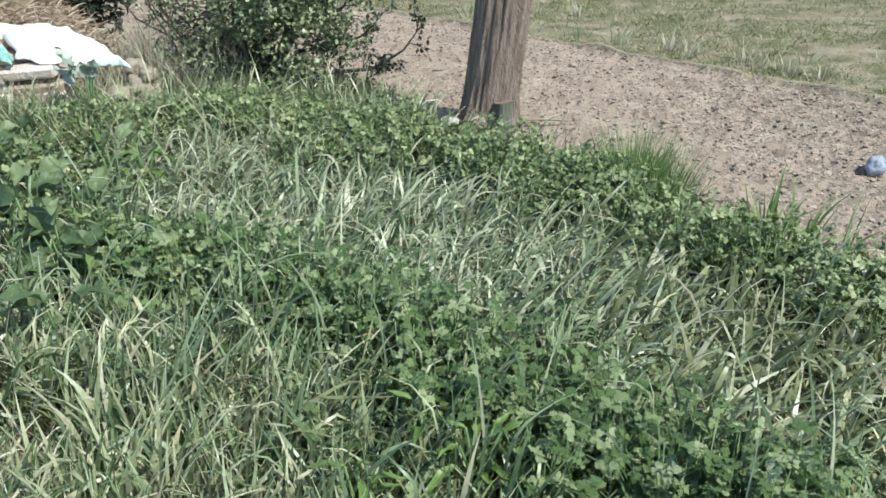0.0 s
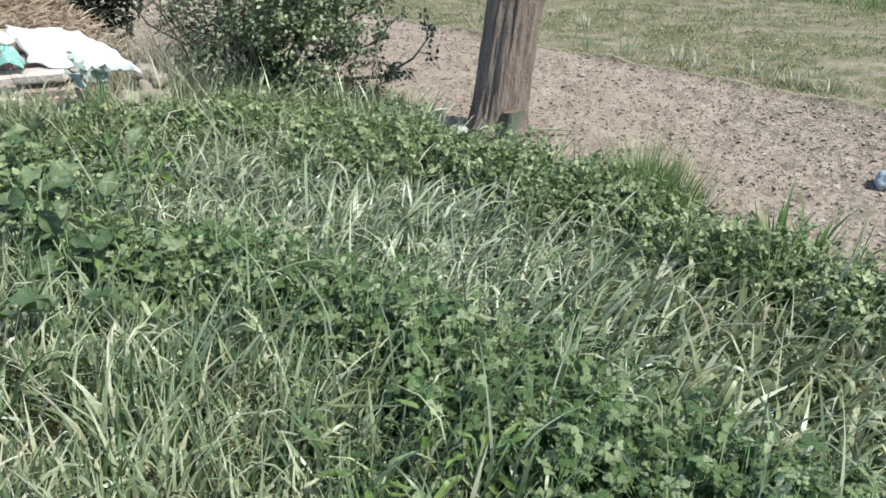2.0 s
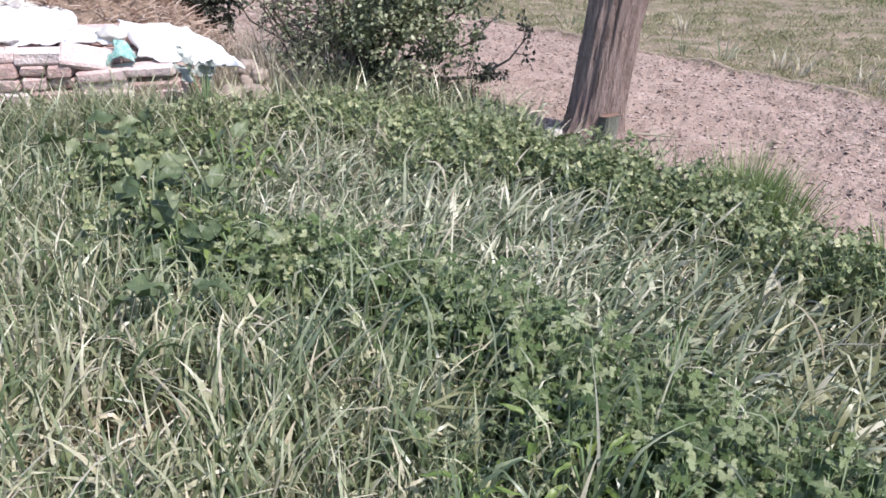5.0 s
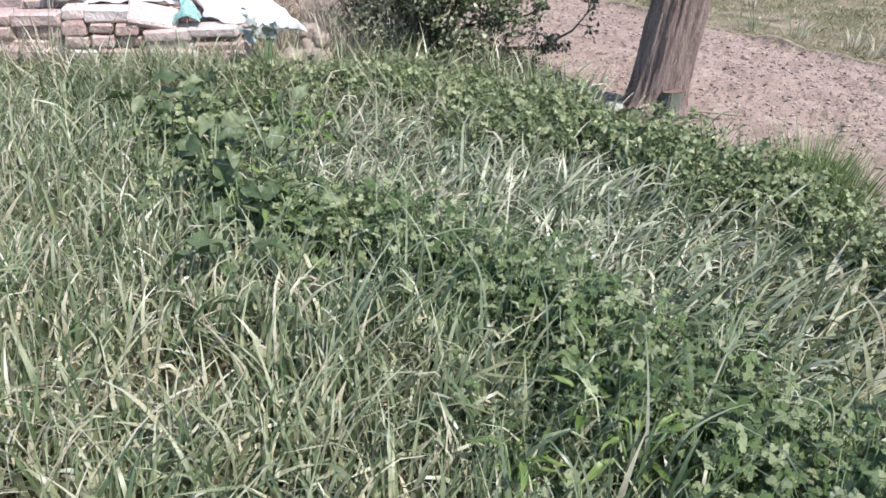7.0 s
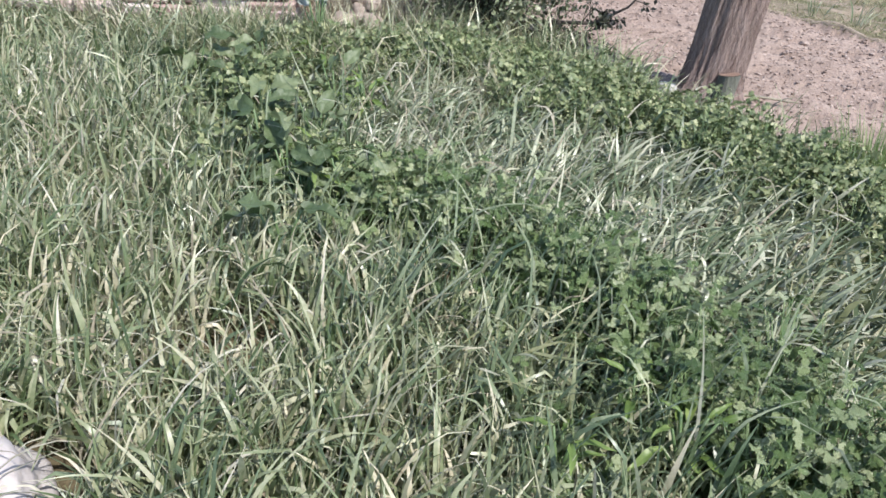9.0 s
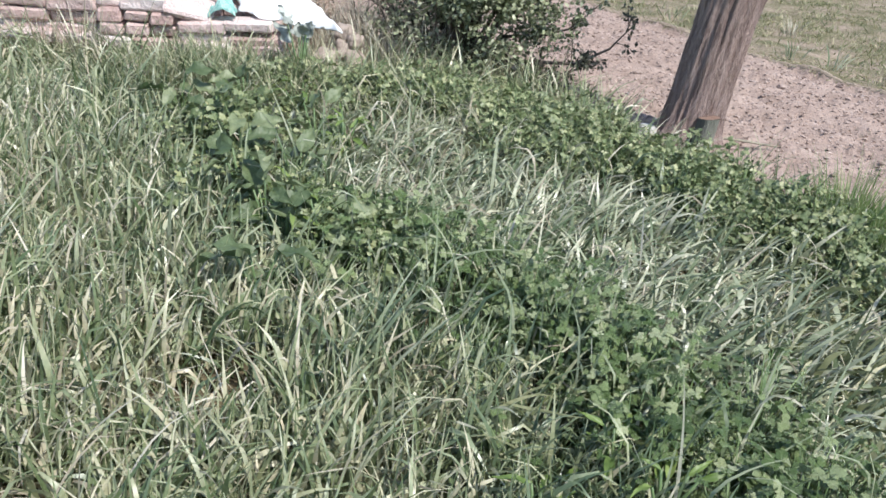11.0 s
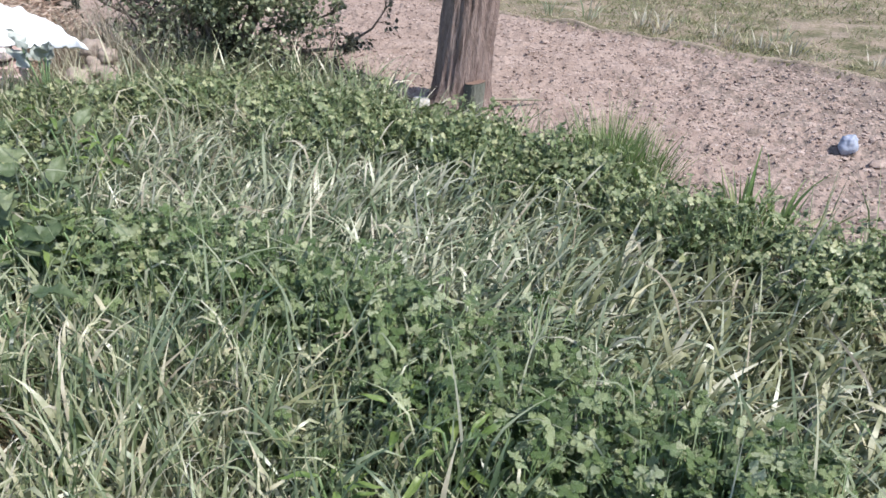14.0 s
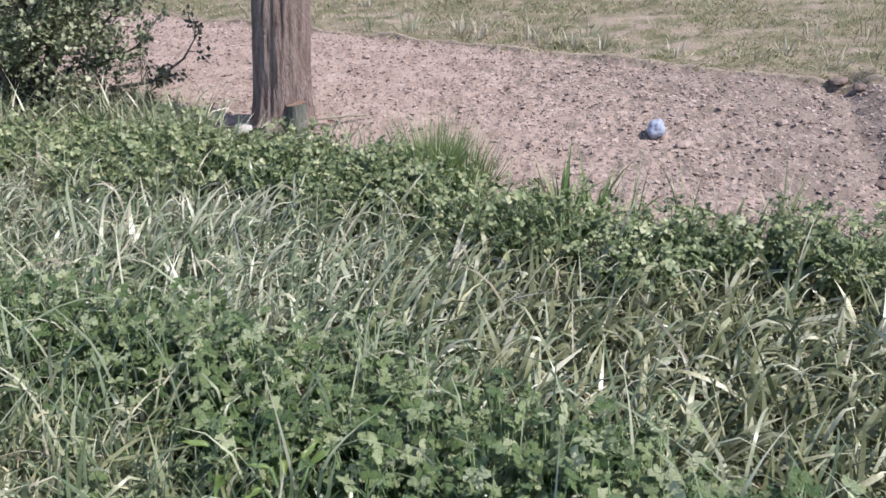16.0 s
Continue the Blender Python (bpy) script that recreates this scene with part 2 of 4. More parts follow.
def blades_mesh(name, x, y, z, length, width, azimuth, tilt0, tilt1, mat, segs=5, power=1.5, twist=0.6, kinked=0.0):
    """Grass blades: each rises from (x, y, z), tilted tilt0 at its foot and tilt1 at its tip towards azimuth, and tapers to a point."""
    n = len(x)
    u = np.linspace(0, 1, segs + 1)
    th = tilt0[:, None] + (tilt1 - tilt0)[:, None] * u[None, :] ** power
    if kinked:
        where, jump = RNG.uniform(0.3, 0.8, n), RNG.uniform(0.5, 1.9, n) * (RNG.random(n) < kinked)
        th = th + jump[:, None] * (u[None, :] > where[:, None])
    dl = (length / segs)[:, None]
    mid = (th[:, 1:] + th[:, :-1]) / 2
    h = np.concatenate([np.zeros((n, 1)), np.cumsum(np.sin(mid) * dl, 1)], 1)
    v = np.concatenate([np.zeros((n, 1)), np.cumsum(np.cos(mid) * dl, 1)], 1)
    wig = (RNG.normal(0, 0.06, n) * length)[:, None] * u[None, :] ** 2
    ca, sa = np.cos(azimuth)[:, None], np.sin(azimuth)[:, None]
    cx, cy, cz = x[:, None] + h * ca - wig * sa, y[:, None] + h * sa + wig * ca, z[:, None] + v
    tw = RNG.normal(0, twist, n)[:, None] + RNG.normal(0, twist, n)[:, None] * u[None, :]
    # side vector: across the blade, turned about it by tw
    sx, sy = -sa * np.cos(tw), ca * np.cos(tw)
    nx, ny, nz = -np.cos(th) * ca * np.sin(tw), -np.cos(th) * sa * np.sin(tw), np.sin(th) * np.sin(tw)
    prof = np.array([0.55, 0.9, 1.0, 0.92, 0.62, 0.3, 0.1])
    w = width[:, None] / 2 * np.interp(u, np.linspace(0, 1, 7), prof)[None, :]
    L = np.stack([cx - w * (sx + nx), cy - w * (sy + ny), cz - w * nz], -1)
    R = np.stack([cx + w * (sx + nx), cy + w * (sy + ny), cz + w * nz], -1)
    verts = np.stack([L, R], 2)
    verts = verts.reshape(n * (segs + 1) * 2, 3)
    base = (np.arange(n) * (segs + 1) * 2)[:, None]
    k = np.arange(segs)[None, :] * 2
    a = base + k
    quads = np.stack([a, a + 1, a + 3, a + 2], -1).reshape(-1, 4)
    return fast_mesh(name, verts, quads, [], mat)


def tube(points, radii, sides=6, bm=None):
    """A closed tapered tube along points, into a bmesh."""
    bm = bm or bmesh.new()
    pts = [Vector(p) for p in points]
    rings, side = [], None
    for i, p in enumerate(pts):
        d = (pts[min(i + 1, len(pts) - 1)] - pts[max(i - 1, 0)]).normalized()
        ref = side if side is not None else (Vector((1, 0, 0)) if abs(d.x) < 0.8 else Vector((0, 1, 0)))
        s = (ref - d * ref.dot(d)).normalized()
        side = s
        t = d.cross(s)
        rings.append([bm.verts.new(p + (s * math.cos(2 * math.pi * j / sides) + t * math.sin(2 * math.pi * j / sides)) * radii[i]) for j in range(sides)])
    for a, b in zip(rings, rings[1:]):
        for j in range(sides):
            bm.faces.new((a[j], a[(j + 1) % sides], b[(j + 1) % sides], b[j]))
    bm.faces.new(list(reversed(rings[0])))
    bm.faces.new(rings[-1])
    return bm


def fbm(x, y, z=0.0, octaves=3):
    return noise.fractal(Vector((x, y, z)), 1.0, 2.0, octaves)


# ---- the ground ----
EDGE_P, EDGE_D = np.array((0.553, 5.802)), np.array((0.796, -0.606))
EDGE_N = np.array((0.606, 0.796))
MARGIN_X = np.array((-6.0, -1.7, -0.9, -0.4, 0.16, 0.61, 1.13, 1.53, 2.1, 3.2, 8.0))
MARGIN_Y = np.array((3.9, 3.9, 4.05, 3.92, 3.59, 3.21, 2.66, 2.40, 2.12, 1.6, -0.5))
END_A, END_B = np.array((2.62, 2.45)), np.array((3.38, 3.90))
END_D = (END_B - END_A) / np.linalg.norm(END_B - END_A)
END_N = np.array((END_D[1], -END_D[0]))


def margin(x):
    """How far back the grassy verge reaches at x."""
    return np.interp(x, MARGIN_X, MARGIN_Y)


def bund(x, y):
    return (x - EDGE_P[0]) * EDGE_N[0] + (y - EDGE_P[1]) * EDGE_N[1]


def field_end(x, y):
    return (x - END_A[0]) * END_N[0] + (y - END_A[1]) * END_N[1]


def ground_z(x, y):
    """Height of the bare ground."""
    d, e = float(bund(x, y)), float(field_end(x, y))
    near = math.exp(-((x - 0.5) ** 2 + (y - 4) ** 2) / 80)
    z = 0.0
    wob = 0.05 * fbm(x * 1.7, y * 1.7, 3.0, 2)
    z += 0.024 * (0.5 + 0.5 * math.tanh((d + 0.25 * wob) / 0.012)) * (0.35 + 0.65 * math.exp(-max(d, 0.0) / 0.25))
    if -1.5 < d:
        z -= 0.010 * (1 + 18 * wob) * math.exp(-((d + 0.045 + 0.4 * wob) / 0.04) ** 2)
    if d < 0.1:
        z += 0.05 * math.exp(-((e - 0.10 + 0.5 * wob) / 0.09) ** 2) - 0.016 * math.exp(-((e + 0.06 + 0.5 * wob) / 0.06) ** 2)
        z -= 0.055 * math.exp(-((x - 3.20) / 0.13) ** 2 - ((y - 3.70) / 0.12) ** 2)
    soil = float(y > margin(x)) * float(d < 0)
    z += soil * (0.010 * math.sin(d * 2 * math.pi / 0.36 + 12 * wob) - 0.013 * math.exp(-(((d + 0.62 + 0.5 * wob) % 0.35 - 0.175) / 0.03) ** 2) + 0.012 * fbm(x * 7, y * 7, 0, 2) + 0.022 * abs(noise.noise(Vector((x * 16, y * 21, 5)))) + 0.017 * noise.noise(Vector((x * 37, y * 43, 9))))
    z += (1 - soil) * 0.03 * fbm(x * 3, y * 3, 0, 3)
    verge = max(0.0, min(1.0, (float(margin(x)) - y) / 0.25 + 0.3))
    z += 0.03 * verge
    return z * near


def steps(lo, hi, fine, far):
    mid = list(np.arange(lo, hi + 1e-6, fine))
    a, out_lo, out_hi = fine, [], []
    p = lo
    while p > -far:
        a *= 1.14
        p -= a
        out_lo.append(p)
    a, p = fine, mid[-1]
    while p < far:
        a *= 1.14
        p += a
        out_hi.append(p)
    return np.array(out_lo[::-1] + mid + out_hi)


gx, gy = steps(-2.2, 4.0, 0.018, 900), steps(2.0, 6.6, 0.018, 900)
gz = np.array([[ground_z(x, y) for x in gx] for y in gy])
XX, YY = np.meshgrid(gx, gy)
gv = np.stack([XX, YY, gz], -1).reshape(-1, 3)
ny_, nx_ = len(gy), len(gx)
ii = (np.arange(ny_ - 1)[:, None] * nx_ + np.arange(nx_ - 1)[None, :]).reshape(-1)
gq = np.stack([ii, ii + 1, ii + nx_ + 1, ii + nx_], -1)
gme = fast_mesh("ground", gv, gq, [], [M_SOIL, M_LITTER, M_MEADOW, M_SOIL_DARK])
cen = gv[gq].mean(1)
jit = RNG.normal(0, 0.012, len(cen))
far_side = (bund(cen[:, 0], cen[:, 1]) + jit > 0.0) | ((field_end(cen[:, 0], cen[:, 1]) + jit > 0.24) & (cen[:, 1] > margin(cen[:, 0])))
verge_side = cen[:, 1] + jit < margin(cen[:, 0]) - 0.02
# soil faces turn to the darker, greyer tone towards the right
darker_soil = RNG.random(len(cen)) < np.interp(cen[:, 0] + 0.15 * np.sin(cen[:, 1] * 5), (1.1, 2.7), (0.0, 0.95))
idx = np.where(verge_side, 1, np.where(far_side, 2, np.where(darker_soil, 3, 0))).astype(np.int32)
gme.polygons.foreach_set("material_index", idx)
ground = tagged(new("ground", gme), "ploughed pinkish-brown field with a grassy verge", "ground", kind="structure")

# ---- the tree by the field ----
TREE = Vector((0.315, 3.85, 0.0))
LEAN_X = 0.084


def trunk_mesh():
    bm = bmesh.new()
    seg, rows = 140, 150
    rings = []
    for i in range(rows + 1):
        z = -0.05 + 3.0 * (i / rows) ** 1.25
        ring = []
        for j in range(seg):
            a = 2 * math.pi * j / seg
            r = 0.136 - 0.006 * max(z, 0) + 0.05 * math.exp(-max(z, 0) / 0.07) * (1 + 0.6 * math.cos(3 * a + 0.6) + 0.5 * math.cos(a - math.pi))
            ridge = noise.noise(Vector((math.cos(a) * 5.5, math.sin(a) * 5.5, z * 0.9)))
            r += 0.008 * ridge + 0.012 * abs(noise.noise(Vector((math.cos(a) * 16, math.sin(a) * 16, z * 1.8 + 7)))) - 0.005
            r -= 0.008 * max(0.0, 0.2 - abs(noise.noise(Vector((math.cos(a) * 14 + 3, math.sin(a) * 14, z * 2.4))))) / 0.2
            r -= 0.010 * max(0.0, noise.noise(Vector((math.cos(a) * 21, math.sin(a) * 21, z * 8))) - 0.2)
            # burl on the sunny side, a scar left by a lost branch, and a raised strip beside the crack
            r += 0.030 * math.exp(-(((a - 5.95) / 0.45) ** 2) - ((z - 0.80) / 0.10) ** 2)
            r -= 0.014 * math.exp(-(((a - 4.62) / 0.17) ** 2) - ((z - 0.63) / 0.055) ** 2)
            r += 0.014 * math.exp(-(((a - math.radians(229) - 0.10 * math.sin(z * 2.2)) / 0.06) ** 2)) * min(1.0, max(0.0, (z - 0.25) / 0.15))
            # long open crack on the shaded side
            ca = math.radians(242) + 0.12 * math.sin(z * 2.2)
            da = (a - ca + math.pi) % (2 * math.pi) - math.pi
            r -= 0.010 * math.exp(-(da / 0.07) ** 2) * (1 if z > 0.1 else max(z / 0.1, 0))
            ring.append(bm.verts.new((LEAN_X * z + 0.015 * math.sin(z * 1.3) + r * math.cos(a), r * math.sin(a), z)))
        rings.append(ring)
    for a, b in zip(rings, rings[1:]):
        for j in range(seg):
            bm.faces.new((a[j], a[(j + 1) % seg], b[(j + 1) % seg], b[j]))
    bm.faces.new(rings[-1])
    bm.faces.new(list(reversed(rings[0])))
    return bm


tree = empty("tree", Matrix.Translation(TREE), "leaning grey-brown tree trunk with furrowed bark at the field's edge", "tree")
part("trunk", trunk_mesh(), M_BARK, tree, "furrowed grey-brown bark with a long crack")
for k, (a, ln_) in enumerate(((0.4, 0.9), (2.7, 0.8), (4.4, 1.0))):
    p0 = Vector((LEAN_X * 2.85, 0, 2.80))
    d = Vector((math.cos(a) * 0.6, math.sin(a) * 0.6, 0.8))
    part("limb", tube([p0, p0 + d * ln_ * 0.4, p0 + d * ln_ * 0.75 + Vector((0, 0, 0.05)), p0 + d * ln_ + Vector((0, 0, 0.14))], [0.06, 0.05, 0.035, 0.02], 9), M_BARK, tree)


def stub_mesh():
    bm = bmesh.new()
    rings = []
    for i in range(9):
        u = i / 8
        ring = []
        for j in range(24):
            a = 2 * math.pi * j / 24
            r = 0.047 + 0.016 * math.exp(-u * 5) + 0.004 * noise.noise(Vector((math.cos(a) * 4, math.sin(a) * 4, u * 2)))
            z = -0.04 + 0.215 * u + (0.006 * math.cos(a) - 0.005 * math.sin(a)) * u
            ring.append(bm.verts.new((r * math.cos(a) + 0.02 * u, r * math.sin(a), z)))
        rings.append(ring)
    for a, b in zip(rings, rings[1:]):
        for j in range(24):
            bm.faces.new((a[j], a[(j + 1) % 24], b[(j + 1) % 24], b[j]))
    return bm, [tuple(v.co) for v in rings[-1]]


sb, rim = stub_mesh()
stub = part("branch_stub", sb, M_STUB, tree, "short sawn-off side stem, its shade put into the dark bark colour")
stub.location = (0.055, -0.140, 0.0)
cb = bmesh.new()
mid = sum((Vector(p) for p in rim), Vector()) / len(rim) + Vector((0, 0, 0.004))
cv = [cb.verts.new(Vector(p) + Vector((0, 0, 0.002))) for p in rim]
inner = [cb.verts.new(mid.lerp(Vector(p), 0.6) + Vector((0, 0, 0.003 * noise.noise(Vector(p) * 40)))) for p in rim]
cc = cb.verts.new(mid)
for j in range(24):
    cb.faces.new((cv[j], cv[(j + 1) % 24], inner[(j + 1) % 24], inner[j]))
    cb.faces.new((inner[j], inner[(j + 1) % 24], cc))
part("cut_face", cb, M_CUT, stub, "orange-brown sawn wood")


# ---- stones, bag, sticks on the field ----
def lump(name, size, seed, mat, label, category, at, rough=0.25, flat=1.0, turn=0.0, detail=3, group=""):
    bm = bmesh.new()
    bmesh.ops.create_icosphere(bm, subdivisions=detail, radius=1)
    for v in bm.verts:
        p = v.co.copy()
        k = 1 + rough * noise.noise(p * 1.3 + Vector((seed, 0, 0))) + rough * 0.5 * noise.noise(p * 3.1 + Vector((0, seed, 0)))
        v.co = Vector((p.x * size[0] * k, p.y * size[1] * k, p.z * size[2] * k * flat))
    me = bpy.data.meshes.new(name)
    bm.to_mesh(me)
    bm.free()
    me.materials.append(mat)
    me.shade_smooth()
    ob = new(name, me)
    ob.matrix_world = pose(*at, 0, 0, turn)
    return tagged(ob, label, category, group)


lump("stone", (0.10, 0.055, 0.035), 3, M_STONE, "pale flat stone lying at the foot of the tree", "stone", (0.18, 3.80, 0.035), turn=-25)
for k, (x, y, s) in enumerate(((2.05, 3.16, 0.026), (1.33, 3.1, 0.018), (2.62, 3.3, 0.02), (1.0, 4.3, 0.018), (0.86, 5.0, 0.02))):
    lump("soil_clod", (s * 1.3, s, s * 0.7), 11 + k, M_CLOD, "dark dry clod of earth on the ploughed field", "clod", (x, y, s * 0.3), 0.45, group="large clods on the field")


lump("plastic_bag", (0.043, 0.036, 0.042), 5, M_BAG, "crumpled pale blue plastic bag lying on the ploughed field", "plastic bag", (1.985, 3.31, 0.035), 0.3, turn=20, detail=4)
part_stick = tube([(0.49, 3.875, 0.034), (0.60, 3.868, 0.038), (0.73, 3.872, 0.032)], [0.006, 0.006, 0.004], 6)
me = bpy.data.meshes.new("stick")
part_stick.to_mesh(me)
part_stick.free()
me.materials.append(M_STRAW)
tagged(new("stick", me), "thin pale dry stick lying on the soil", "stick")

# clods at the field's corner, darker than the crumbs elsewhere
for k, (x, y, s) in enumerate(((3.24, 3.78, 0.035), (3.28, 3.66, 0.03), (2.60, 2.57, 0.024), (2.66, 2.62, 0.02))):
    lump("dark_clod", (s * 1.5, s, s * 0.6), 71 + k, M_DARK_EARTH, "dark clod of earth at the field's corner", "clod", (x, y, s * 0.2), 0.45, turn=35 * k, group="dark clods at the field's corner")


def bund_crest():
    """The thin pale crest of trodden earth between field and meadow."""
    rows, prof = [], ((-0.008, -0.03), (-0.006, 0.002), (0.002, 0.008), (0.010, 0.008), (0.020, 0.002), (0.032, -0.03))
    for i in range(601):
        s = -4.5 + 12.0 * i / 600
        sway = 0.007 * fbm(s * 1.9, 4.0, 1.0, 3)
        row = []
        for j, (d, z) in enumerate(prof):
            d += sway + 0.009 * noise.noise(Vector((s * 17, j * 3.1, 2)))
            x, y = EDGE_P[0] + EDGE_D[0] * s + EDGE_N[0] * d, EDGE_P[1] + EDGE_D[1] * s + EDGE_N[1] * d
            row.append((x, y, ground_z(x, y) - 0.003 + z * (1 + 0.9 * noise.noise(Vector((s * 6, j * 1.7, 6))) + 0.6 * noise.noise(Vector((s * 21, j * 1.7, 9))))))
        rows.append(row)
    m = len(prof)
    ob = mesh_object("earth_bund", [p for r in rows for p in r], [(i * m + j, (i + 1) * m + j, (i + 1) * m + j + 1, i * m + j + 1) for i in range(600) for j in range(m - 1)], M_CREST)
    return tagged(ob, "low crest of pale dry earth between field and meadow", "bund", kind="structure")


bund_crest()

# ---- clods scattered over the field ----
def clods():
    ico = bmesh.new()
    bmesh.ops.create_icosphere(ico, subdivisions=1, radius=1)
    bv = np.array([v.co[:] for v in ico.verts])
    bf = np.array([[v.index for v in f.verts] for f in ico.faces])
    ico.free()
    V, F, off = [], [], 0
    want = 38000
    while want:
        x, y = RNG.uniform(-2.8, 4.2), RNG.uniform(1.9, 8.2)
        if bund(x, y) > -0.03 or y < margin(x) - 0.03 or field_end(x, y) > 0.3:
            continue
        want -= 1
        s = 0.0036 + 0.0075 * RNG.random() ** 2.8 + (0.007 * RNG.random() if RNG.random() < 0.02 else 0)
        sc = s * np.array((RNG.uniform(0.8, 1.5), RNG.uniform(0.8, 1.3), RNG.uniform(0.35, 0.75)))
        a = RNG.uniform(0, 6.28)
        p = bv * (1 + RNG.uniform(-0.45, 0.4, (len(bv), 1))) * sc
        V.append(np.stack([p[:, 0] * math.cos(a) - p[:, 1] * math.sin(a) + x, p[:, 0] * math.sin(a) + p[:, 1] * math.cos(a) + y, p[:, 2] + ground_z(x, y) + s * 0.1], -1))
        F.append(bf + off)
        off += len(bv)
    me = fast_mesh("soil_crumbs", np.concatenate(V), [], np.concatenate(F), M_CLOD)
    me.shade_flat()
    return tagged(new("soil_crumbs", me), "dry pinkish crumbs and clods strewn over the ploughed field", "soil", kind="stuff")


clods()

# ---- shrub ----
def shrub(name, at, radii, height, leaves, leaf, bark_mat, leaf_mat, label, seed, stems=9, gap=0.05, low=0.1, category="shrub", thin=0.0):
    """Several forking stems and a ragged crown of small leaves."""
    rng = np.random.default_rng(seed)
    thing = empty(name, Matrix.Translation(at), label, category)
    twigs = []
    for s in range(stems):
        bm = bmesh.new()
        a = 2 * math.pi * s / stems + rng.uniform(-0.4, 0.4)
        out = rng.uniform(0.35, 0.95)
        tip = Vector((math.cos(a) * radii[0] * out, math.sin(a) * radii[1] * out, height * rng.uniform(0.55, 1.0)))
        p0 = Vector((rng.uniform(-0.06, 0.06), rng.uniform(-0.06, 0.06), -0.02))
        m1 = p0.lerp(tip, 0.4) + Vector((rng.uniform(-0.08, 0.08), rng.uniform(-0.08, 0.08), 0.1 * height))
        m2 = p0.lerp(tip, 0.75) + Vector((rng.uniform(-0.06, 0.06), rng.uniform(-0.06, 0.06), 0.05 * height))
        tube([p0, m1, m2, tip], [0.016, 0.011, 0.007, 0.002], 6, bm)
        for _ in range(9):
            b = m1.lerp(tip, rng.uniform(0, 0.9))
            d = Vector((rng.normal(0, 1), rng.normal(0, 1), rng.uniform(-0.3, 0.9))).normalized() * rng.uniform(0.12, 0.32)
            tube([b, b + d * 0.5 + Vector((0, 0, 0.02)), b + d], [0.005, 0.0035, 0.0012], 5, bm)
            twigs.append((b, b + d))
        part("stem", bm, bark_mat, thing)
    V, F, off = [], [], 0
    base = np.array([(0, 0, 0), (0.42, 0.32, 0.06), (0.75, 0.24, 0.04), (1, 0, -0.05), (0.75, -0.24, 0.04), (0.42, -0.32, 0.06), (0.55, 0, -0.02)])
    bf = np.array([(0, 6, 1), (1, 6, 2), (2, 6, 3), (3, 6, 4), (4, 6, 5), (5, 6, 0)])
    made = 0
    while made < leaves:
        if rng.random() < 0.45:
            a, b = twigs[rng.integers(len(twigs))]
            c = a.lerp(b, rng.uniform(0.2, 1.05)) + Vector(rng.normal(0, 0.025, 3))
        else:
            v = Vector(rng.normal(0, 1, 3)).normalized() * rng.uniform(0.35, 1.0) ** 0.5
            c = Vector((v.x * radii[0], v.y * radii[1], height * (0.5 + 0.5 * v.z)))
            if noise.noise(c * 5 + Vector((seed, 0, 0))) < gap - 0.25 * (1 - v.length):
                continue
        if c.z < low or (thin and c.z > 0.33 * height and c.x < 0.10 * radii[0] and rng.random() < thin * min(1.0, -1.1 * c.x / radii[0] + 0.40)):
            continue
        s = leaf * rng.uniform(0.6, 1.25)
        e = Euler((rng.normal(0, 0.7), rng.normal(0.2, 0.7), rng.uniform(0, 6.28))).to_matrix()
        V.append(base * s @ np.array(e).T + np.array(c))
        F.append(bf + off)
        off += 7
        made += 1
    me = fast_mesh("crown", np.concatenate(V), [], np.concatenate(F), leaf_mat)
    ob = new("crown", me)
    ob.parent = thing
    return thing


bush = shrub("shrub", (-0.90, 4.28, 0.0), (0.62, 0.42), 1.0, 16000, 0.027, M_TWIG, M_BUSHLEAF, "dense dark green small-leaved shrub with bare twigs", 5, stems=17, gap=0.04, low=0.04, thin=0.92)


def bare_branch(pts, radii, parent, seed, leaf_mat, leaves=40, spread=0.10):
    rng = np.random.default_rng(seed)
    bm = tube(pts, radii, 6)
    V, F, off = [], [], 0
    base = np.array([(0, 0, 0), (0.45, 0.3, 0.05), (1, 0, 0), (0.45, -0.3, 0.05)])
    for k in range(20):
        i = rng.integers(len(pts) - 1)
        b = Vector(pts[i]).lerp(Vector(pts[i + 1]), rng.random())
        d = Vector((rng.uniform(-0.3, 1.0), rng.normal(0, 0.7), rng.uniform(-0.3, 1.0))).normalized() * rng.uniform(0.06, 0.2)
        tube([b, b + d * 0.5 + Vector((0, 0, 0.01)), b + d], [0.003, 0.002, 0.001], 5, bm)
        for _ in range(leaves // 14 + 1):
            c = b + d * rng.uniform(0.3, 1.0) + Vector(rng.normal(0, 0.012, 3))
            e = np.array(Euler((rng.normal(0, 0.8), rng.normal(0, 0.8), rng.uniform(0, 6.28))).to_matrix())
            V.append(base * rng.uniform(0.018, 0.034) @ e.T + np.array(c))
            F.append(np.array([(0, 1, 2), (0, 2, 3)]) + off)
            off += 4
    part("branch", bm, M_TWIG, parent, "nearly bare trailing branch")
    ob = new("branch_leaves", fast_mesh("branch_leaves", np.concatenate(V), [], np.concatenate(F), leaf_mat))
    ob.parent = parent


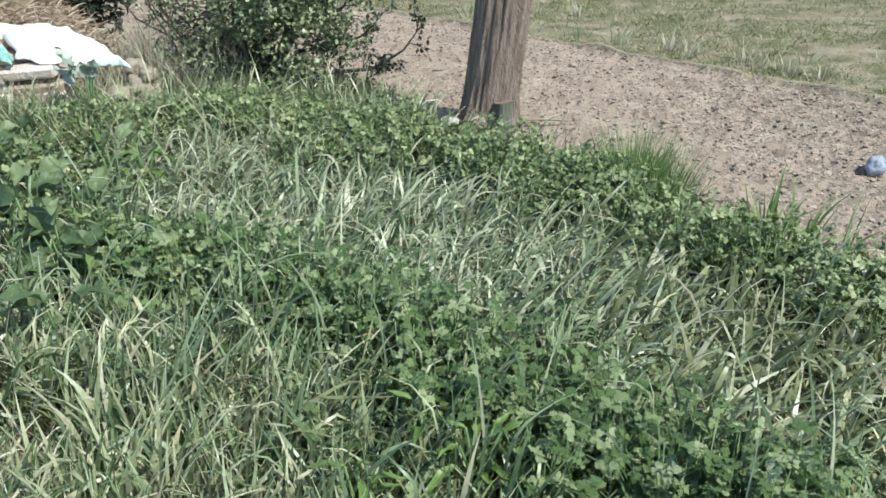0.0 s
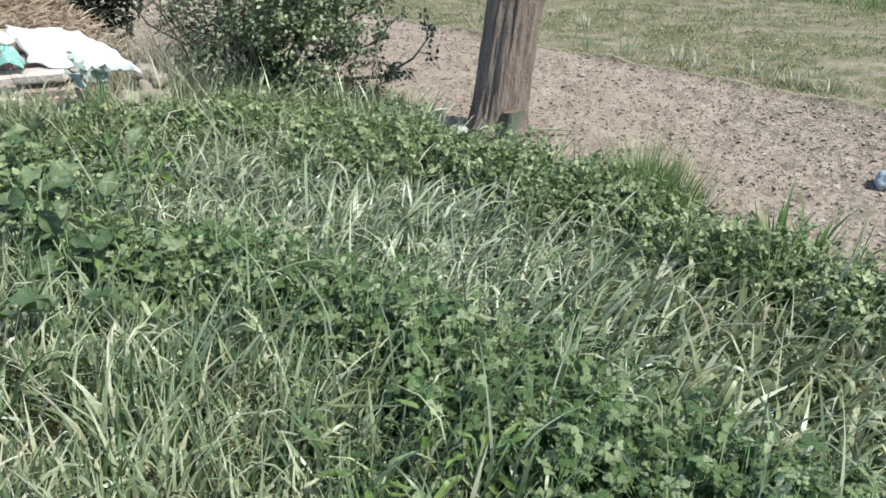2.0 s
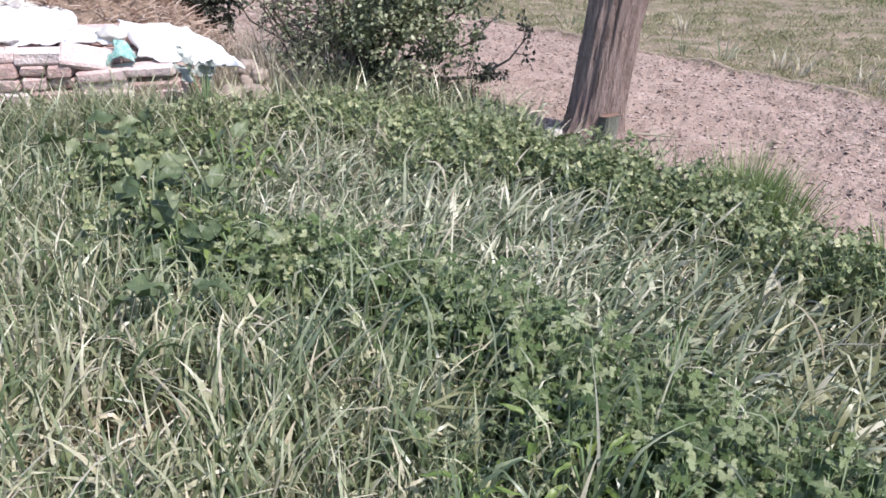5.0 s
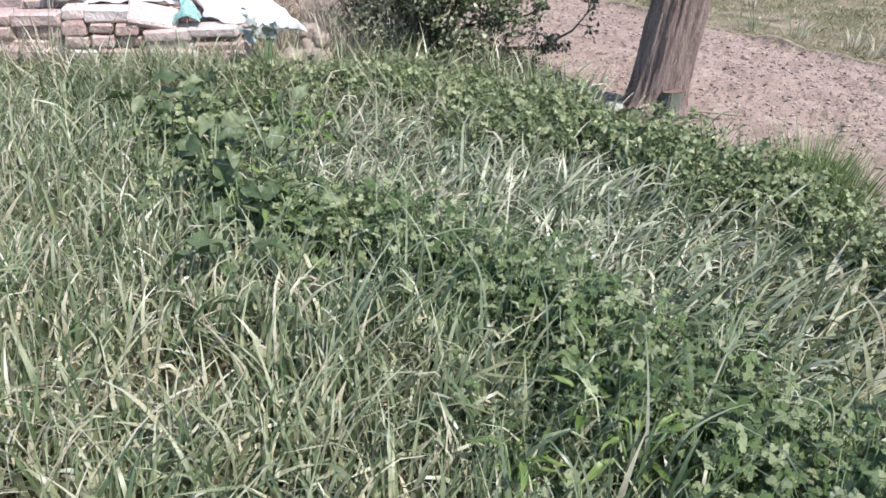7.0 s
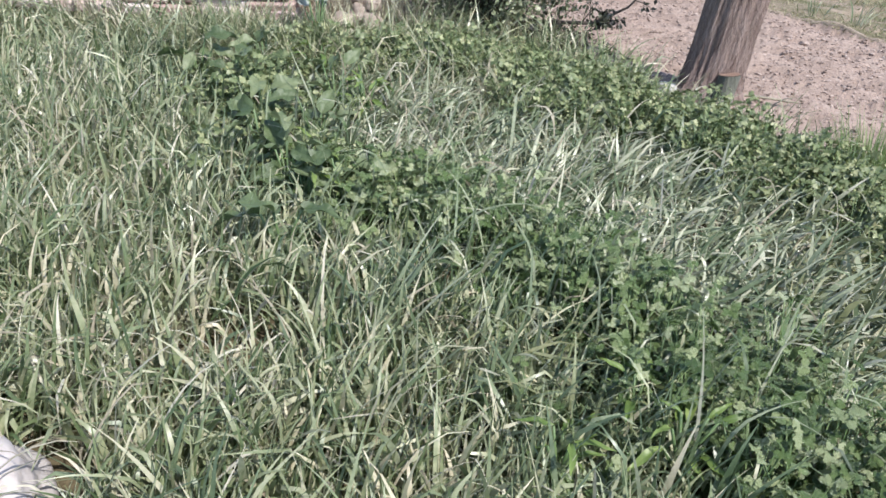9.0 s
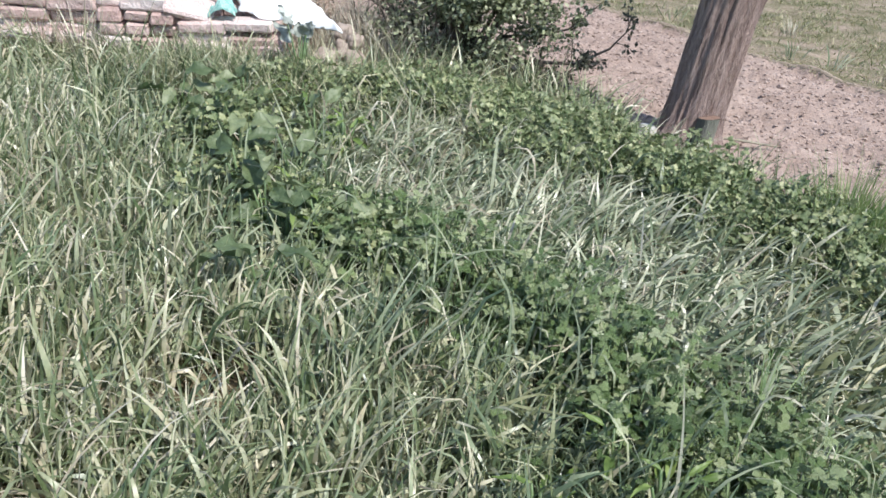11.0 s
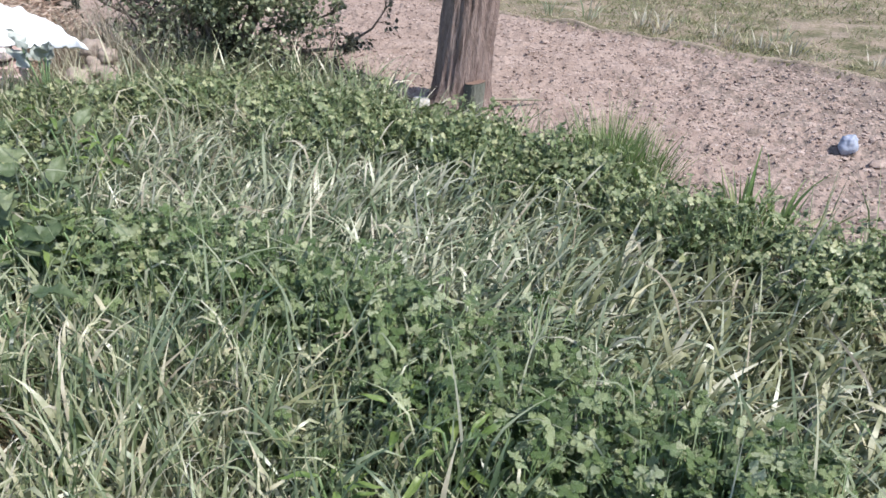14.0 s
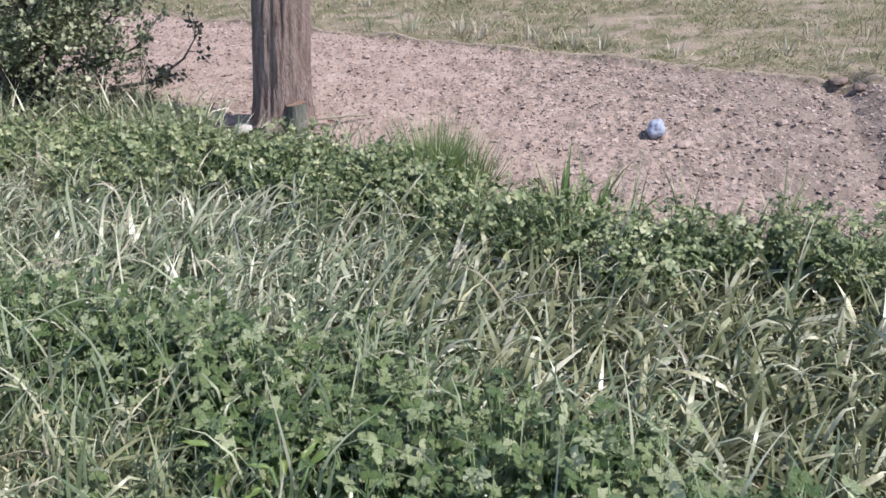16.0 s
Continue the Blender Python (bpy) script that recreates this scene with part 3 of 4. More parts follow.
# the low trailing branches carry the leaves with shade in their colour
bare_branch([(0.0, 0.0, 0.12), (0.35, -0.08, 0.17), (0.62, -0.10, 0.20), (0.78, -0.10, 0.30), (0.89, -0.10, 0.45)], [0.016, 0.012, 0.009, 0.006, 0.0015], bush, 3, M_SHADELEAF, 200)
bare_branch([(0.05, 0.0, 0.05), (0.30, -0.10, 0.06), (0.55, -0.12, 0.12), (0.68, -0.14, 0.22)], [0.013, 0.010, 0.006, 0.0015], bush, 4, M_SHADELEAF, 330)
bare_branch([(0.1, 0.0, 0.4), (0.40, -0.05, 0.46), (0.62, -0.05, 0.62), (0.74, -0.05, 0.74)], [0.012, 0.009, 0.005, 0.0015], bush, 6, M_BUSHLEAF, 130)
bare_branch([(0.15, 0.0, 0.10), (0.35, -0.12, 0.12), (0.5, -0.16, 0.08), (0.62, -0.18, 0.14)], [0.011, 0.008, 0.005, 0.0015], bush, 14, M_SHADELEAF, 330)
bare_branch([(0.2, 0.05, 0.25), (0.42, -0.02, 0.30), (0.56, -0.05, 0.36), (0.66, -0.05, 0.46)], [0.010, 0.008, 0.005, 0.0015], bush, 15, M_BUSHLEAF, 260)
bare_branch([(-0.1, 0.0, 0.3), (-0.4, -0.05, 0.32), (-0.62, -0.05, 0.44), (-0.72, -0.05, 0.6)], [0.010, 0.008, 0.005, 0.0015], bush, 8, M_BUSHLEAF, 90)
for k in range(9):
    a, b = RNG.uniform(-0.62, -0.05), RNG.uniform(-0.25, 0.2)
    h = RNG.uniform(0.5, 0.95)
    bare_branch([(a * 0.4, b * 0.4, 0.0), (a * 0.7, b * 0.8, h * 0.4), (a + RNG.uniform(-0.08, 0.08), b, h * 0.75), (a + RNG.uniform(-0.15, 0.15), b, h)], [0.009, 0.007, 0.005, 0.0015], bush, 40 + k, M_BUSHLEAF, 60)
dark = shrub("evergreen_shrub", (-2.27, 5.12, 0.0), (0.40, 0.32), 1.3, 9000, 0.05, M_TWIG, M_DARKLEAF, "dark dense evergreen shrub behind the straw heap, its colour deepened for shade", 9, stems=8, gap=-0.2, low=0.02)

# ---- brick stack ----
def brick_meshes():
    out = []
    for k in range(6):
        bm = bmesh.new()
        bmesh.ops.create_cube(bm, size=1)
        for v in bm.verts:
            v.co = Vector((v.co.x * 0.232, v.co.y * 0.112, v.co.z * 0.061))
        bmesh.ops.bevel(bm, geom=list(bm.edges), offset=0.011, segments=1, affect="EDGES")
        for v in bm.verts:
            v.co += Vector((noise.noise(v.co * 20 + Vector((k * 9, 0, 0))), noise.noise(v.co * 20 + Vector((0, k * 9, 0))), noise.noise(v.co * 20 + Vector((0, 0, k * 9))))) * 0.011
        me = bpy.data.meshes.new("brick")
        bm.to_mesh(me)
        bm.free()
        me.materials.append(M_BRICK)
        out.append(me)
    return out


BRICKS = brick_meshes()
STACK = pose(-2.2, 3.43, 0.0, 0, 0, 14.0)
stack = empty("brick_stack", STACK, "stack of weathered pinkish bricks, loosely piled", "brick stack")


def brick(m):
    ob = new("brick", BRICKS[RNG.integers(len(BRICKS))])
    ob.parent = stack
    ob.matrix_basis = m
    return ob


COURSES = [0.41 - 0.0635 * i for i in range(7)]


def course(zc, x0, x1, y, stretch=0.75):
    """A run of bricks along the wall, their near faces at depth y."""
    x = x0
    while x < x1 - 0.05:
        long_way = RNG.random() < stretch
        w = 0.226 if long_way else 0.112
        if x + w > x1 + 0.03:
            break
        brick(pose(x + w / 2, y + (0.056 if long_way else 0.113) + RNG.normal(0, 0.006), zc, 0, RNG.normal(0, 1.0), (0 if long_way else 90) + RNG.normal(0, 1.6)))
        x += w + RNG.uniform(0.004, 0.012)


def header(x0, x1, zc, dy=0.0, turn=0.0):
    brick(pose((x0 + x1) / 2, 0.113 + dy, zc, 0, RNG.normal(0, 1.0), 90 + turn))


# near face: headers stacked two high under a stretcher, a lower run of stretchers beside them
brick(pose(-0.055, 0.056, COURSES[0], 0, -0.5, 1))
header(-0.295, -0.18, COURSES[0], 0.03, 4)
for c in (1, 2):
    header(-0.282, -0.166, COURSES[c], 0.0, -1)
    header(-0.160, -0.046, COURSES[c], 0.004, 2)
header(-0.036, 0.088, COURSES[1], -0.006, -2)
header(-0.032, 0.076, COURSES[2], 0.018, 3)
brick(pose(0.212, 0.056, 0.318, 0, -3.5, 0))
brick(pose(0.428, 0.060, 0.334, 0, -1.0, 2))
course(0.256, 0.10, 0.56, 0.012, 1.0)
brick(pose(0.145, 0.05, 0.400, 54, 14, 14))
for c in (0, 1, 2):
    course(COURSES[c] - 0.03, -0.76, -0.31, 0.02 + 0.02 * c, 0.6)
    course(COURSES[c] - 0.01, -1.25, -0.78, 0.0, 0.5)
for c in (3, 4, 5, 6):
    course(COURSES[c] - 0.03 if c > 3 else COURSES[c], -1.25 + 0.06 * (c % 2), 0.56, 0.0, 0.6)
# rows behind
for row in (1, 2, 3):
    for c in range(7):
        course(COURSES[c] - (0.005 if row < 3 else 0.0), -1.25 + 0.1 * (c % 2), 0.06 if c == 0 and row < 2 else 0.52, 0.02 + 0.118 * (row + 1), 1.0)
for k, (x, y, z, s) in enumerate(((-1.55, 3.74, 0.05, 0.10), (-1.44, 3.88, 0.06, 0.12), (-1.50, 3.80, 0.16, 0.08), (-1.44, 3.92, 0.18, 0.09), (-1.37, 3.88, 0.15, 0.08), (-1.46, 3.95, 0.265, 0.07), (-1.38, 3.92, 0.235, 0.06), (-1.60, 3.60, 0.32, 0.035))):
    lump("rubble_stone", (s * 0.8, s * 0.7, s * 0.6), 40 + k, M_RUBBLE, "brown rubble stone heaped at the end of the bricks", "stone", (x, y, z), 0.4, turn=37 * k, group="rubble beside the bricks")


for x, y, a in ((-2.28, 5.12, 10), (-2.08, 4.93, -25)):
    ob = tagged(new("brick", BRICKS[0]), "loose weathered brick lying on the soil", "brick", "loose bricks")
    ob.matrix_world = pose(x, y, 0.03, 0, 0, a)

# ---- white sheets over the bricks ----
def sheet(corners, seed, label, wrinkle=0.022, thick=0.006, n=40, mat=M_SACK, name="white_sheet", category="sheet", belly=0.008):
    """A crumpled sheet over four corners (back left, back right, front right, front left)."""
    a, b, c, d = (Vector(p) for p in corners)
    bm = bmesh.new()
    top, bot = [], []
    for i in range(n + 1):
        u = i / n
        for j in range(n + 1):
            v = j / n
            p = (a * (1 - u) + b * u) * (1 - v) + (d * (1 - u) + c * u) * v
            edge = min(u, 1 - u, v, 1 - v)
            rag = 0.045 * (1 - min(edge * 5, 1))
            q = Vector((p.x * 7 + seed, p.y * 7, 0))
            p = p + Vector((rag * noise.noise(q * 1.7), rag * noise.noise(q * 1.7 + Vector((9, 0, 0))), 0))
            w = wrinkle * (0.7 * noise.noise(q) + 0.6 * (0.4 - abs(noise.noise(q * 1.9))) + 0.3 * noise.noise(q * 4.3))
            fold = noise.noise(Vector((p.x * 3.1 + p.y * 9 + seed, p.y * 2.0 - p.x * 1.5, seed)))
            w += wrinkle * 0.9 * (0.25 - abs(fold)) * 1.6
            p.z += w + belly * math.sin(math.pi * u) * math.sin(math.pi * v) - 0.02 * (1 - min(edge * 10, 1)) ** 2
            top.append(bm.verts.new(p))
            bot.append(bm.verts.new(p - Vector((0, 0, thick))))
    m = n + 1
    for i in range(n):
        for j in range(n):
            q = (i * m + j, i * m + j + 1, (i + 1) * m + j + 1, (i + 1) * m + j)
            bm.faces.new([top[k] for k in q])
            bm.faces.new([bot[k] for k in reversed(q)])
    rim = [i * m for i in range(m)] + [n * m + j for j in range(1, m)] + [i * m + n for i in range(n - 1, -1, -1)] + [j for j in range(n - 1, 0, -1)]
    for s, t in zip(rim, rim[1:] + rim[:1]):
        bm.faces.new((top[s], top[t], bot[t], bot[s]))
    bmesh.ops.recalc_face_normals(bm, faces=bm.faces)
    me = bpy.data.meshes.new(name)
    bm.to_mesh(me)
    bm.free()
    me.materials.append(mat)
    me.shade_smooth()
    return tagged(new(name, me), label, category)


sheet([(-2.13, 3.95, 0.49), (-1.70, 3.86, 0.475), (-1.30, 3.58, 0.375), (-1.83, 3.605, 0.395)], 2.0, "bright white woven sheet draped over the bricks", wrinkle=0.028, n=56)
sheet([(-2.80, 3.70, 0.475), (-2.18, 3.80, 0.485), (-1.98, 3.64, 0.462), (-2.62, 3.50, 0.462)], 5.0, "white folded sheet lying flat on the brick stack", wrinkle=0.02, n=56)
sheet([(-2.98, 3.84, 0.53), (-2.32, 3.88, 0.53), (-2.20, 3.69, 0.505), (-2.52, 3.45, 0.49)], 8.0, "white sack lying on top of the folded sheet", belly=0.04, thick=0.02, wrinkle=0.03, n=56, name="white_sack", category="sack")
sheet([(-3.15, 4.35, 0.52), (-2.65, 4.42, 0.52), (-2.52, 4.14, 0.50), (-3.05, 4.06, 0.50)], 12.0, "greyish white sack on the pile behind the bricks", belly=0.03, thick=0.03, mat=M_STONE, name="grey_sack", category="sack")
lump("stone", (0.10, 0.06, 0.035), 61, M_STONE, "pale stone holding down the white sheets", "stone", (-2.02, 3.68, 0.475), 0.4, turn=-30)
sheet([(-1.98, 3.63, 0.440), (-1.895, 3.62, 0.435), (-1.86, 3.52, 0.385), (-1.965, 3.515, 0.39)], 31.0, "crumpled turquoise plastic film caught between the bricks", wrinkle=0.06, thick=0.002, n=40, mat=M_TEAL, name="teal_plastic", category="plastic film", belly=0.02)

lump("white_sack", (0.23, 0.125, 0.16), 23, M_CLOTH, "grubby pale pinkish cloth sack lying in the tall grass", "sack", (-1.085, 0.79, 0.06), 0.34, turn=-24, detail=5)

# ---- straw heap ----
HEAP = Vector((-2.82, 4.55, 0.0))


def heap_z(x, y):
    u, v = (x - HEAP.x) / 1.12, (y - HEAP.y) / 0.85
    r = math.sqrt(u * u + v * v)
    return 0.92 * max(0.0, 1 - r) ** 0.9 + 0.05 * fbm(x * 5, y * 5, 2.0, 3) * (1 - r) + 0.012 * fbm(x * 22, y * 22, 6.0, 2) if r < 1 else -0.03


heap = empty("straw_heap", Matrix.Identity(4), "heap of matted brown straw behind the brick stack", "straw heap")
hx, hy = np.linspace(-4.0, -1.65, 90), np.linspace(3.65, 5.45, 66)
hv = [(x, y, heap_z(x, y)) for y in hy for x in hx]
hf = [(j * 90 + i, j * 90 + i + 1, (j + 1) * 90 + i + 1, (j + 1) * 90 + i) for j in range(65) for i in range(89)]
mesh_object("mound", hv, hf, M_STRAWHEAP, heap)
n = 17000
sx, sy = RNG.uniform(-3.9, -1.72, n), RNG.uniform(3.7, 5.4, n)
keep = ((sx - HEAP.x) / 1.12) ** 2 + ((sy - HEAP.y) / 0.85) ** 2 < 0.97
sx, sy = sx[keep], sy[keep]
sz = np.array([heap_z(a, b) for a, b in zip(sx, sy)]) + RNG.uniform(-0.005, 0.02, len(sx))
n = len(sx)
straw_me = blades_mesh("straw", sx, sy, sz, RNG.uniform(0.04, 0.13, n), RNG.uniform(0.004, 0.010, n), RNG.uniform(0, 6.28, n), RNG.uniform(0.8, 1.8, n), RNG.uniform(1.0, 2.2, n), M_HEAPSTRAW, segs=3)
ob = tagged(new("straw", straw_me), kind="stuff")
ob.parent = heap

# ---- verge: bands of leafy weeds between bands of grass ----
LEAFY = np.array([(-1.75, 3.0), (-1.25, 2.5), (-0.9, 2.15), (-0.48, 2.08), (0.06, 1.72), (0.29, 1.50), (0.62, 1.21), (1.0, 0.88), (1.45, 0.46)])
LEAFY_W = 0.17
HEDGE = np.array([(-1.6, 3.25), (-0.7, 3.50), (-0.03, 3.18), (0.50, 2.82), (0.90, 2.50), (1.25, 2.20), (1.75, 1.96), (2.3, 1.76)])
HEDGE_W = 0.21
DOCKS = ((-1.13, 2.19), (-0.98, 2.06), (-1.04, 2.40), (-0.78, 2.04), (-0.84, 1.72), (-1.75, 2.85), (-1.53, 3.00), (-1.52, 2.72), (-1.30, 2.52), (-1.12, 2.78))


def line_distance(x, y, line):
    """How far points lie from a bent line."""
    best = np.full(np.shape(x), 1e9)
    for (ax, ay), (bx, by) in zip(line, line[1:]):
        lx, ly = bx - ax, by - ay
        t = np.clip(((x - ax) * lx + (y - ay) * ly) / (lx * lx + ly * ly), 0, 1)
        best = np.minimum(best, np.hypot(x - ax - t * lx, y - ay - t * ly))
    return best


def scatter(n, x0, x1, y0, y1):
    return RNG.uniform(x0, x1, n), RNG.uniform(y0, y1, n)


def floor_z(x, y):
    return np.array([ground_z(a, b) for a, b in zip(x, y)]) - 0.01


def patch_noise(x, y, s, k):
    return np.array([noise.noise(Vector((a * s, b * s, k))) for a, b in zip(x, y)])


def stuff(me, label, category="grass"):
    return tagged(new(me.name, me), label, category, kind="stuff")


def clear_of_tree(x, y):
    return (np.hypot((x - 0.26) / 0.30, (y - 3.56) / 0.22) > 1) & (np.hypot((x - 0.17) / 0.10, (y - 3.72) / 0.12) > 1) & (np.hypot(x - 0.315, y - 3.85) > 0.2)


# upright cereal grass on the near side
x, y = scatter(165000, -2.6, 2.2, 0.45, 3.55)
dl, dh = line_distance(x, y, LEAFY), line_distance(x, y, HEDGE)
side = np.interp(x, LEAFY[:, 0], LEAFY[:, 1]) - y
bare = np.minimum(np.hypot((x + 0.75) / 0.13, (y - 1.33) / 0.12), np.where(np.hypot((x + 0.96) / 0.14, (y - 0.79) / 0.16) < 1, 0.0, 9.0))
p = np.where(dl < LEAFY_W, np.where(x > -0.6, 0.11, 0.24), np.where(dl < 0.25, 0.42, 1.0)) * np.where(dh < HEDGE_W, np.interp(x, (0.3, 1.0), (0.18, 0.48)), np.where(dh < 0.32, 0.6, 1.0)) * (y < margin(x) - 0.12) * np.clip(bare - 0.6, 0.0, 1)
p *= np.where(side > 0, 0.62, np.interp(x, (0.6, 1.2), (0.5, 0.42))) * (0.75 + 0.5 * patch_noise(x, y, 2.5, 1.0))
for (px, py) in DOCKS:
    p *= np.clip(np.hypot((x - px) / 0.12, (y - py) / 0.12), 0.5, 1.0)
k = (RNG.random(len(x)) < p) & clear_of_tree(x, y)
x, y, side = x[k], y[k], side[k]
n = len(x)
near = side > 0
lean = np.where(near, RNG.normal(0.9, 1.6, n), RNG.normal(0.45, 1.0, n))
tilt0 = np.abs(np.where(near, RNG.normal(0.20, 0.30, n), RNG.normal(0.80, 0.30, n)))
tilt1 = tilt0 + np.where(near, RNG.gamma(1.8, 0.34, n), RNG.gamma(1.8, 0.32, n))
length = np.where(near, RNG.normal(0.165, 0.055, n), RNG.normal(0.170, 0.055, n) * np.interp(x, (0.6, 1.2), (1.0, 0.85))).clip(0.07, 0.40)
width = np.where(near, RNG.normal(0.0094, 0.0032, n), RNG.normal(0.0088, 0.0031, n)).clip(0.0032, 0.016)
# side blades leave their stems at all heights
z = floor_z(x, y) + np.where(near, RNG.uniform(0, 0.11, n), RNG.uniform(0, 0.10, n))
blue = near & (RNG.random(n) < np.interp(line_distance(x, y, LEAFY), (0.25, 0.65), (0.75, 0.12)))
g1 = near & ~blue
stuff(blades_mesh("glaucous_grass", x[blue], y[blue], z[blue], length[blue] * 1.05, width[blue], lean[blue], tilt0[blue], tilt1[blue], M_GLAUCOUS, segs=5, twist=0.5, kinked=0.5), "blue-green cereal grass beside the leafy weeds")
stuff(blades_mesh("cereal_grass", x[g1], y[g1], z[g1], length[g1], width[g1], lean[g1], tilt0[g1], tilt1[g1], M_GRASS, segs=5, twist=0.5, kinked=0.45), "dense grey-green cereal grass with pale bent blades")
brown = ~near & (RNG.random(n) < np.interp(x, (0.35, 1.1), (0.0, 0.85)))
g2 = ~near & ~brown
stuff(blades_mesh("lodged_grass", x[g2], y[g2], z[g2], length[g2], width[g2] * 1.1, lean[g2], tilt0[g2], tilt1[g2], M_LODGED, segs=5, twist=0.5, kinked=0.6), "wind-laid pale green grass between the weeds")
stuff(blades_mesh("olive_grass", x[brown], y[brown], z[brown], length[brown], width[brown] * 1.25, lean[brown], tilt0[brown], tilt1[brown], M_OLIVE, segs=5, twist=0.5, kinked=0.6), "olive-brown grass leaning through the verge")

# dead stalks lying through the grass
x, y = scatter(7000, -2.4, 2.0, 0.5, 3.3)
k = (RNG.random(len(x)) < np.interp(x, (-1.1, -0.5, 0.3, 0.9), (1.0, 0.4, 0.3, 0.2))) & (line_distance(x, y, HEDGE) > 0.12) & (y < margin(x) - 0.1) & (RNG.random(len(x)) < np.interp(line_distance(x, y, LEAFY), (0.2, 0.6), (0.2, 1.0)))
x, y = x[k], y[k]
n = len(x)
stuff(blades_mesh("dead_grass", x, y, floor_z(x, y) + RNG.uniform(0.0, 0.16, n), RNG.uniform(0.08, 0.28, n), RNG.uniform(0.003, 0.0085, n), RNG.uniform(0, 6.28, n), RNG.uniform(0.1, 1.2, n), RNG.uniform(0.8, 2.2, n), M_STRAW, segs=6, power=2, kinked=0.5), "pale dead grass stalks tangled in the green")

# long bent stalks standing over the weeds
x, y = scatter(2600, -1.2, 1.4, 0.6, 2.6)
k = (line_distance(x, y, LEAFY) < 0.26) & (RNG.random(len(x)) < 0.7)
x, y = x[k], y[k]
n = len(x)
stuff(blades_mesh("bent_stalks", x, y, floor_z(x, y) + RNG.uniform(0.02, 0.12, n), RNG.uniform(0.20, 0.42, n), RNG.uniform(0.0035, 0.0085, n), RNG.normal(0.6, 1.3, n), np.abs(RNG.normal(0.2, 0.3, n)), RNG.uniform(0.5, 1.7, n), M_LODGED, segs=8, power=2, kinked=0.8), "long pale bent stalks standing over the weeds")

# a few long broad blades leaning across the band
x, y = RNG.normal(-0.50, 0.04, 9), RNG.normal(1.36, 0.03, 9)
n = len(x)
clump = blades_mesh("leaning_blades", x, y, floor_z(x, y), RNG.uniform(0.42, 0.60, n), RNG.uniform(0.010, 0.018, n), RNG.normal(0.98, 0.14, n), RNG.uniform(0.5, 0.85, n), RNG.uniform(0.95, 1.3, n), M_LODGED, segs=8, twist=0.35)
tagged(new("leaning_grass_tuft", clump), "long broad blue-green blades leaning over the weeds", "grass tuft")

# low grass filling round the bricks and the shrub
x, y = scatter(9000, -3.2, 0.2, 3.0, 4.3)
k = (y < margin(x) + 0.1) & ~((x > -3.0) & (x < -1.35) & (y > 3.42)) & clear_of_tree(x, y)
x, y = x[k], y[k]
n = len(x)
stuff(blades_mesh("rank_grass", x, y, floor_z(x, y), RNG.normal(0.27, 0.06, n).clip(0.1, 0.45) * np.interp(x, (-1.5, -1.2), (1.25, 1.0)), RNG.normal(0.008, 0.002, n).clip(0.003, 0.012), RNG.uniform(0, 6.28, n), np.abs(RNG.normal(0, 0.3, n)), RNG.uniform(0.6, 1.8, n), M_GRASS, segs=6, kinked=0.4), "rank green grass in front of the bricks and shrub")

x, y = scatter(2600, -2.4, -1.3, 3.10, 3.58)
k = (y < 3.38 + 0.25 * (x + 2.2)) & (RNG.random(len(x)) < np.interp(x, (-2.3, -2.0), (0.35, 1.0)))
x, y = x[k], y[k]
n = len(x)
stuff(blades_mesh("tall_grass", x, y, floor_z(x, y), RNG.normal(0.30, 0.05, n).clip(0.15, 0.42) * np.interp(x, (-2.3, -2.0), (0.65, 1.0)), RNG.normal(0.008, 0.002, n).clip(0.003, 0.013), RNG.uniform(0, 6.28, n), np.abs(RNG.normal(0, 0.2, n)), RNG.uniform(0.3, 1.3, n), M_GRASS, segs=6, kinked=0.3), "tall green grass standing against the bricks")

# dead tangle beside the leafy band
a, r = RNG.uniform(0, 6.28, 330), 0.26 * np.sqrt(RNG.random(330))
x, y = 0.0 + 1.2 * r * np.cos(a), 1.42 + 0.8 * r * np.sin(a)
n = len(x)
stuff(blades_mesh("dead_tangle", x, y, floor_z(x, y) + RNG.uniform(0.04, 0.22, n), RNG.uniform(0.06, 0.18, n), RNG.uniform(0.003, 0.009, n), RNG.uniform(0, 6.28, n), RNG.uniform(0.6, 1.6, n), RNG.uniform(1.0, 2.3, n), M_OLIVE, segs=6, kinked=0.6), "tangle of dead grey-brown grass stems")

# dry stalks at the shrub's foot
x, y = scatter(1300, -1.75, -0.95, 3.85, 4.6)
k = RNG.random(len(x)) < np.interp(x, (-1.4, -1.0), (1.0, 0.3))
x, y = x[k], y[k]
n = len(x)
stuff(blades_mesh("dry_stalks", x, y, floor_z(x, y), RNG.uniform(0.2, 0.55, n), RNG.uniform(0.002, 0.005, n), RNG.uniform(0, 6.28, n), np.abs(RNG.normal(0, 0.2, n)), RNG.uniform(0.3, 1.2, n), M_STRAW), "dry brown stalks standing beside the shrub")


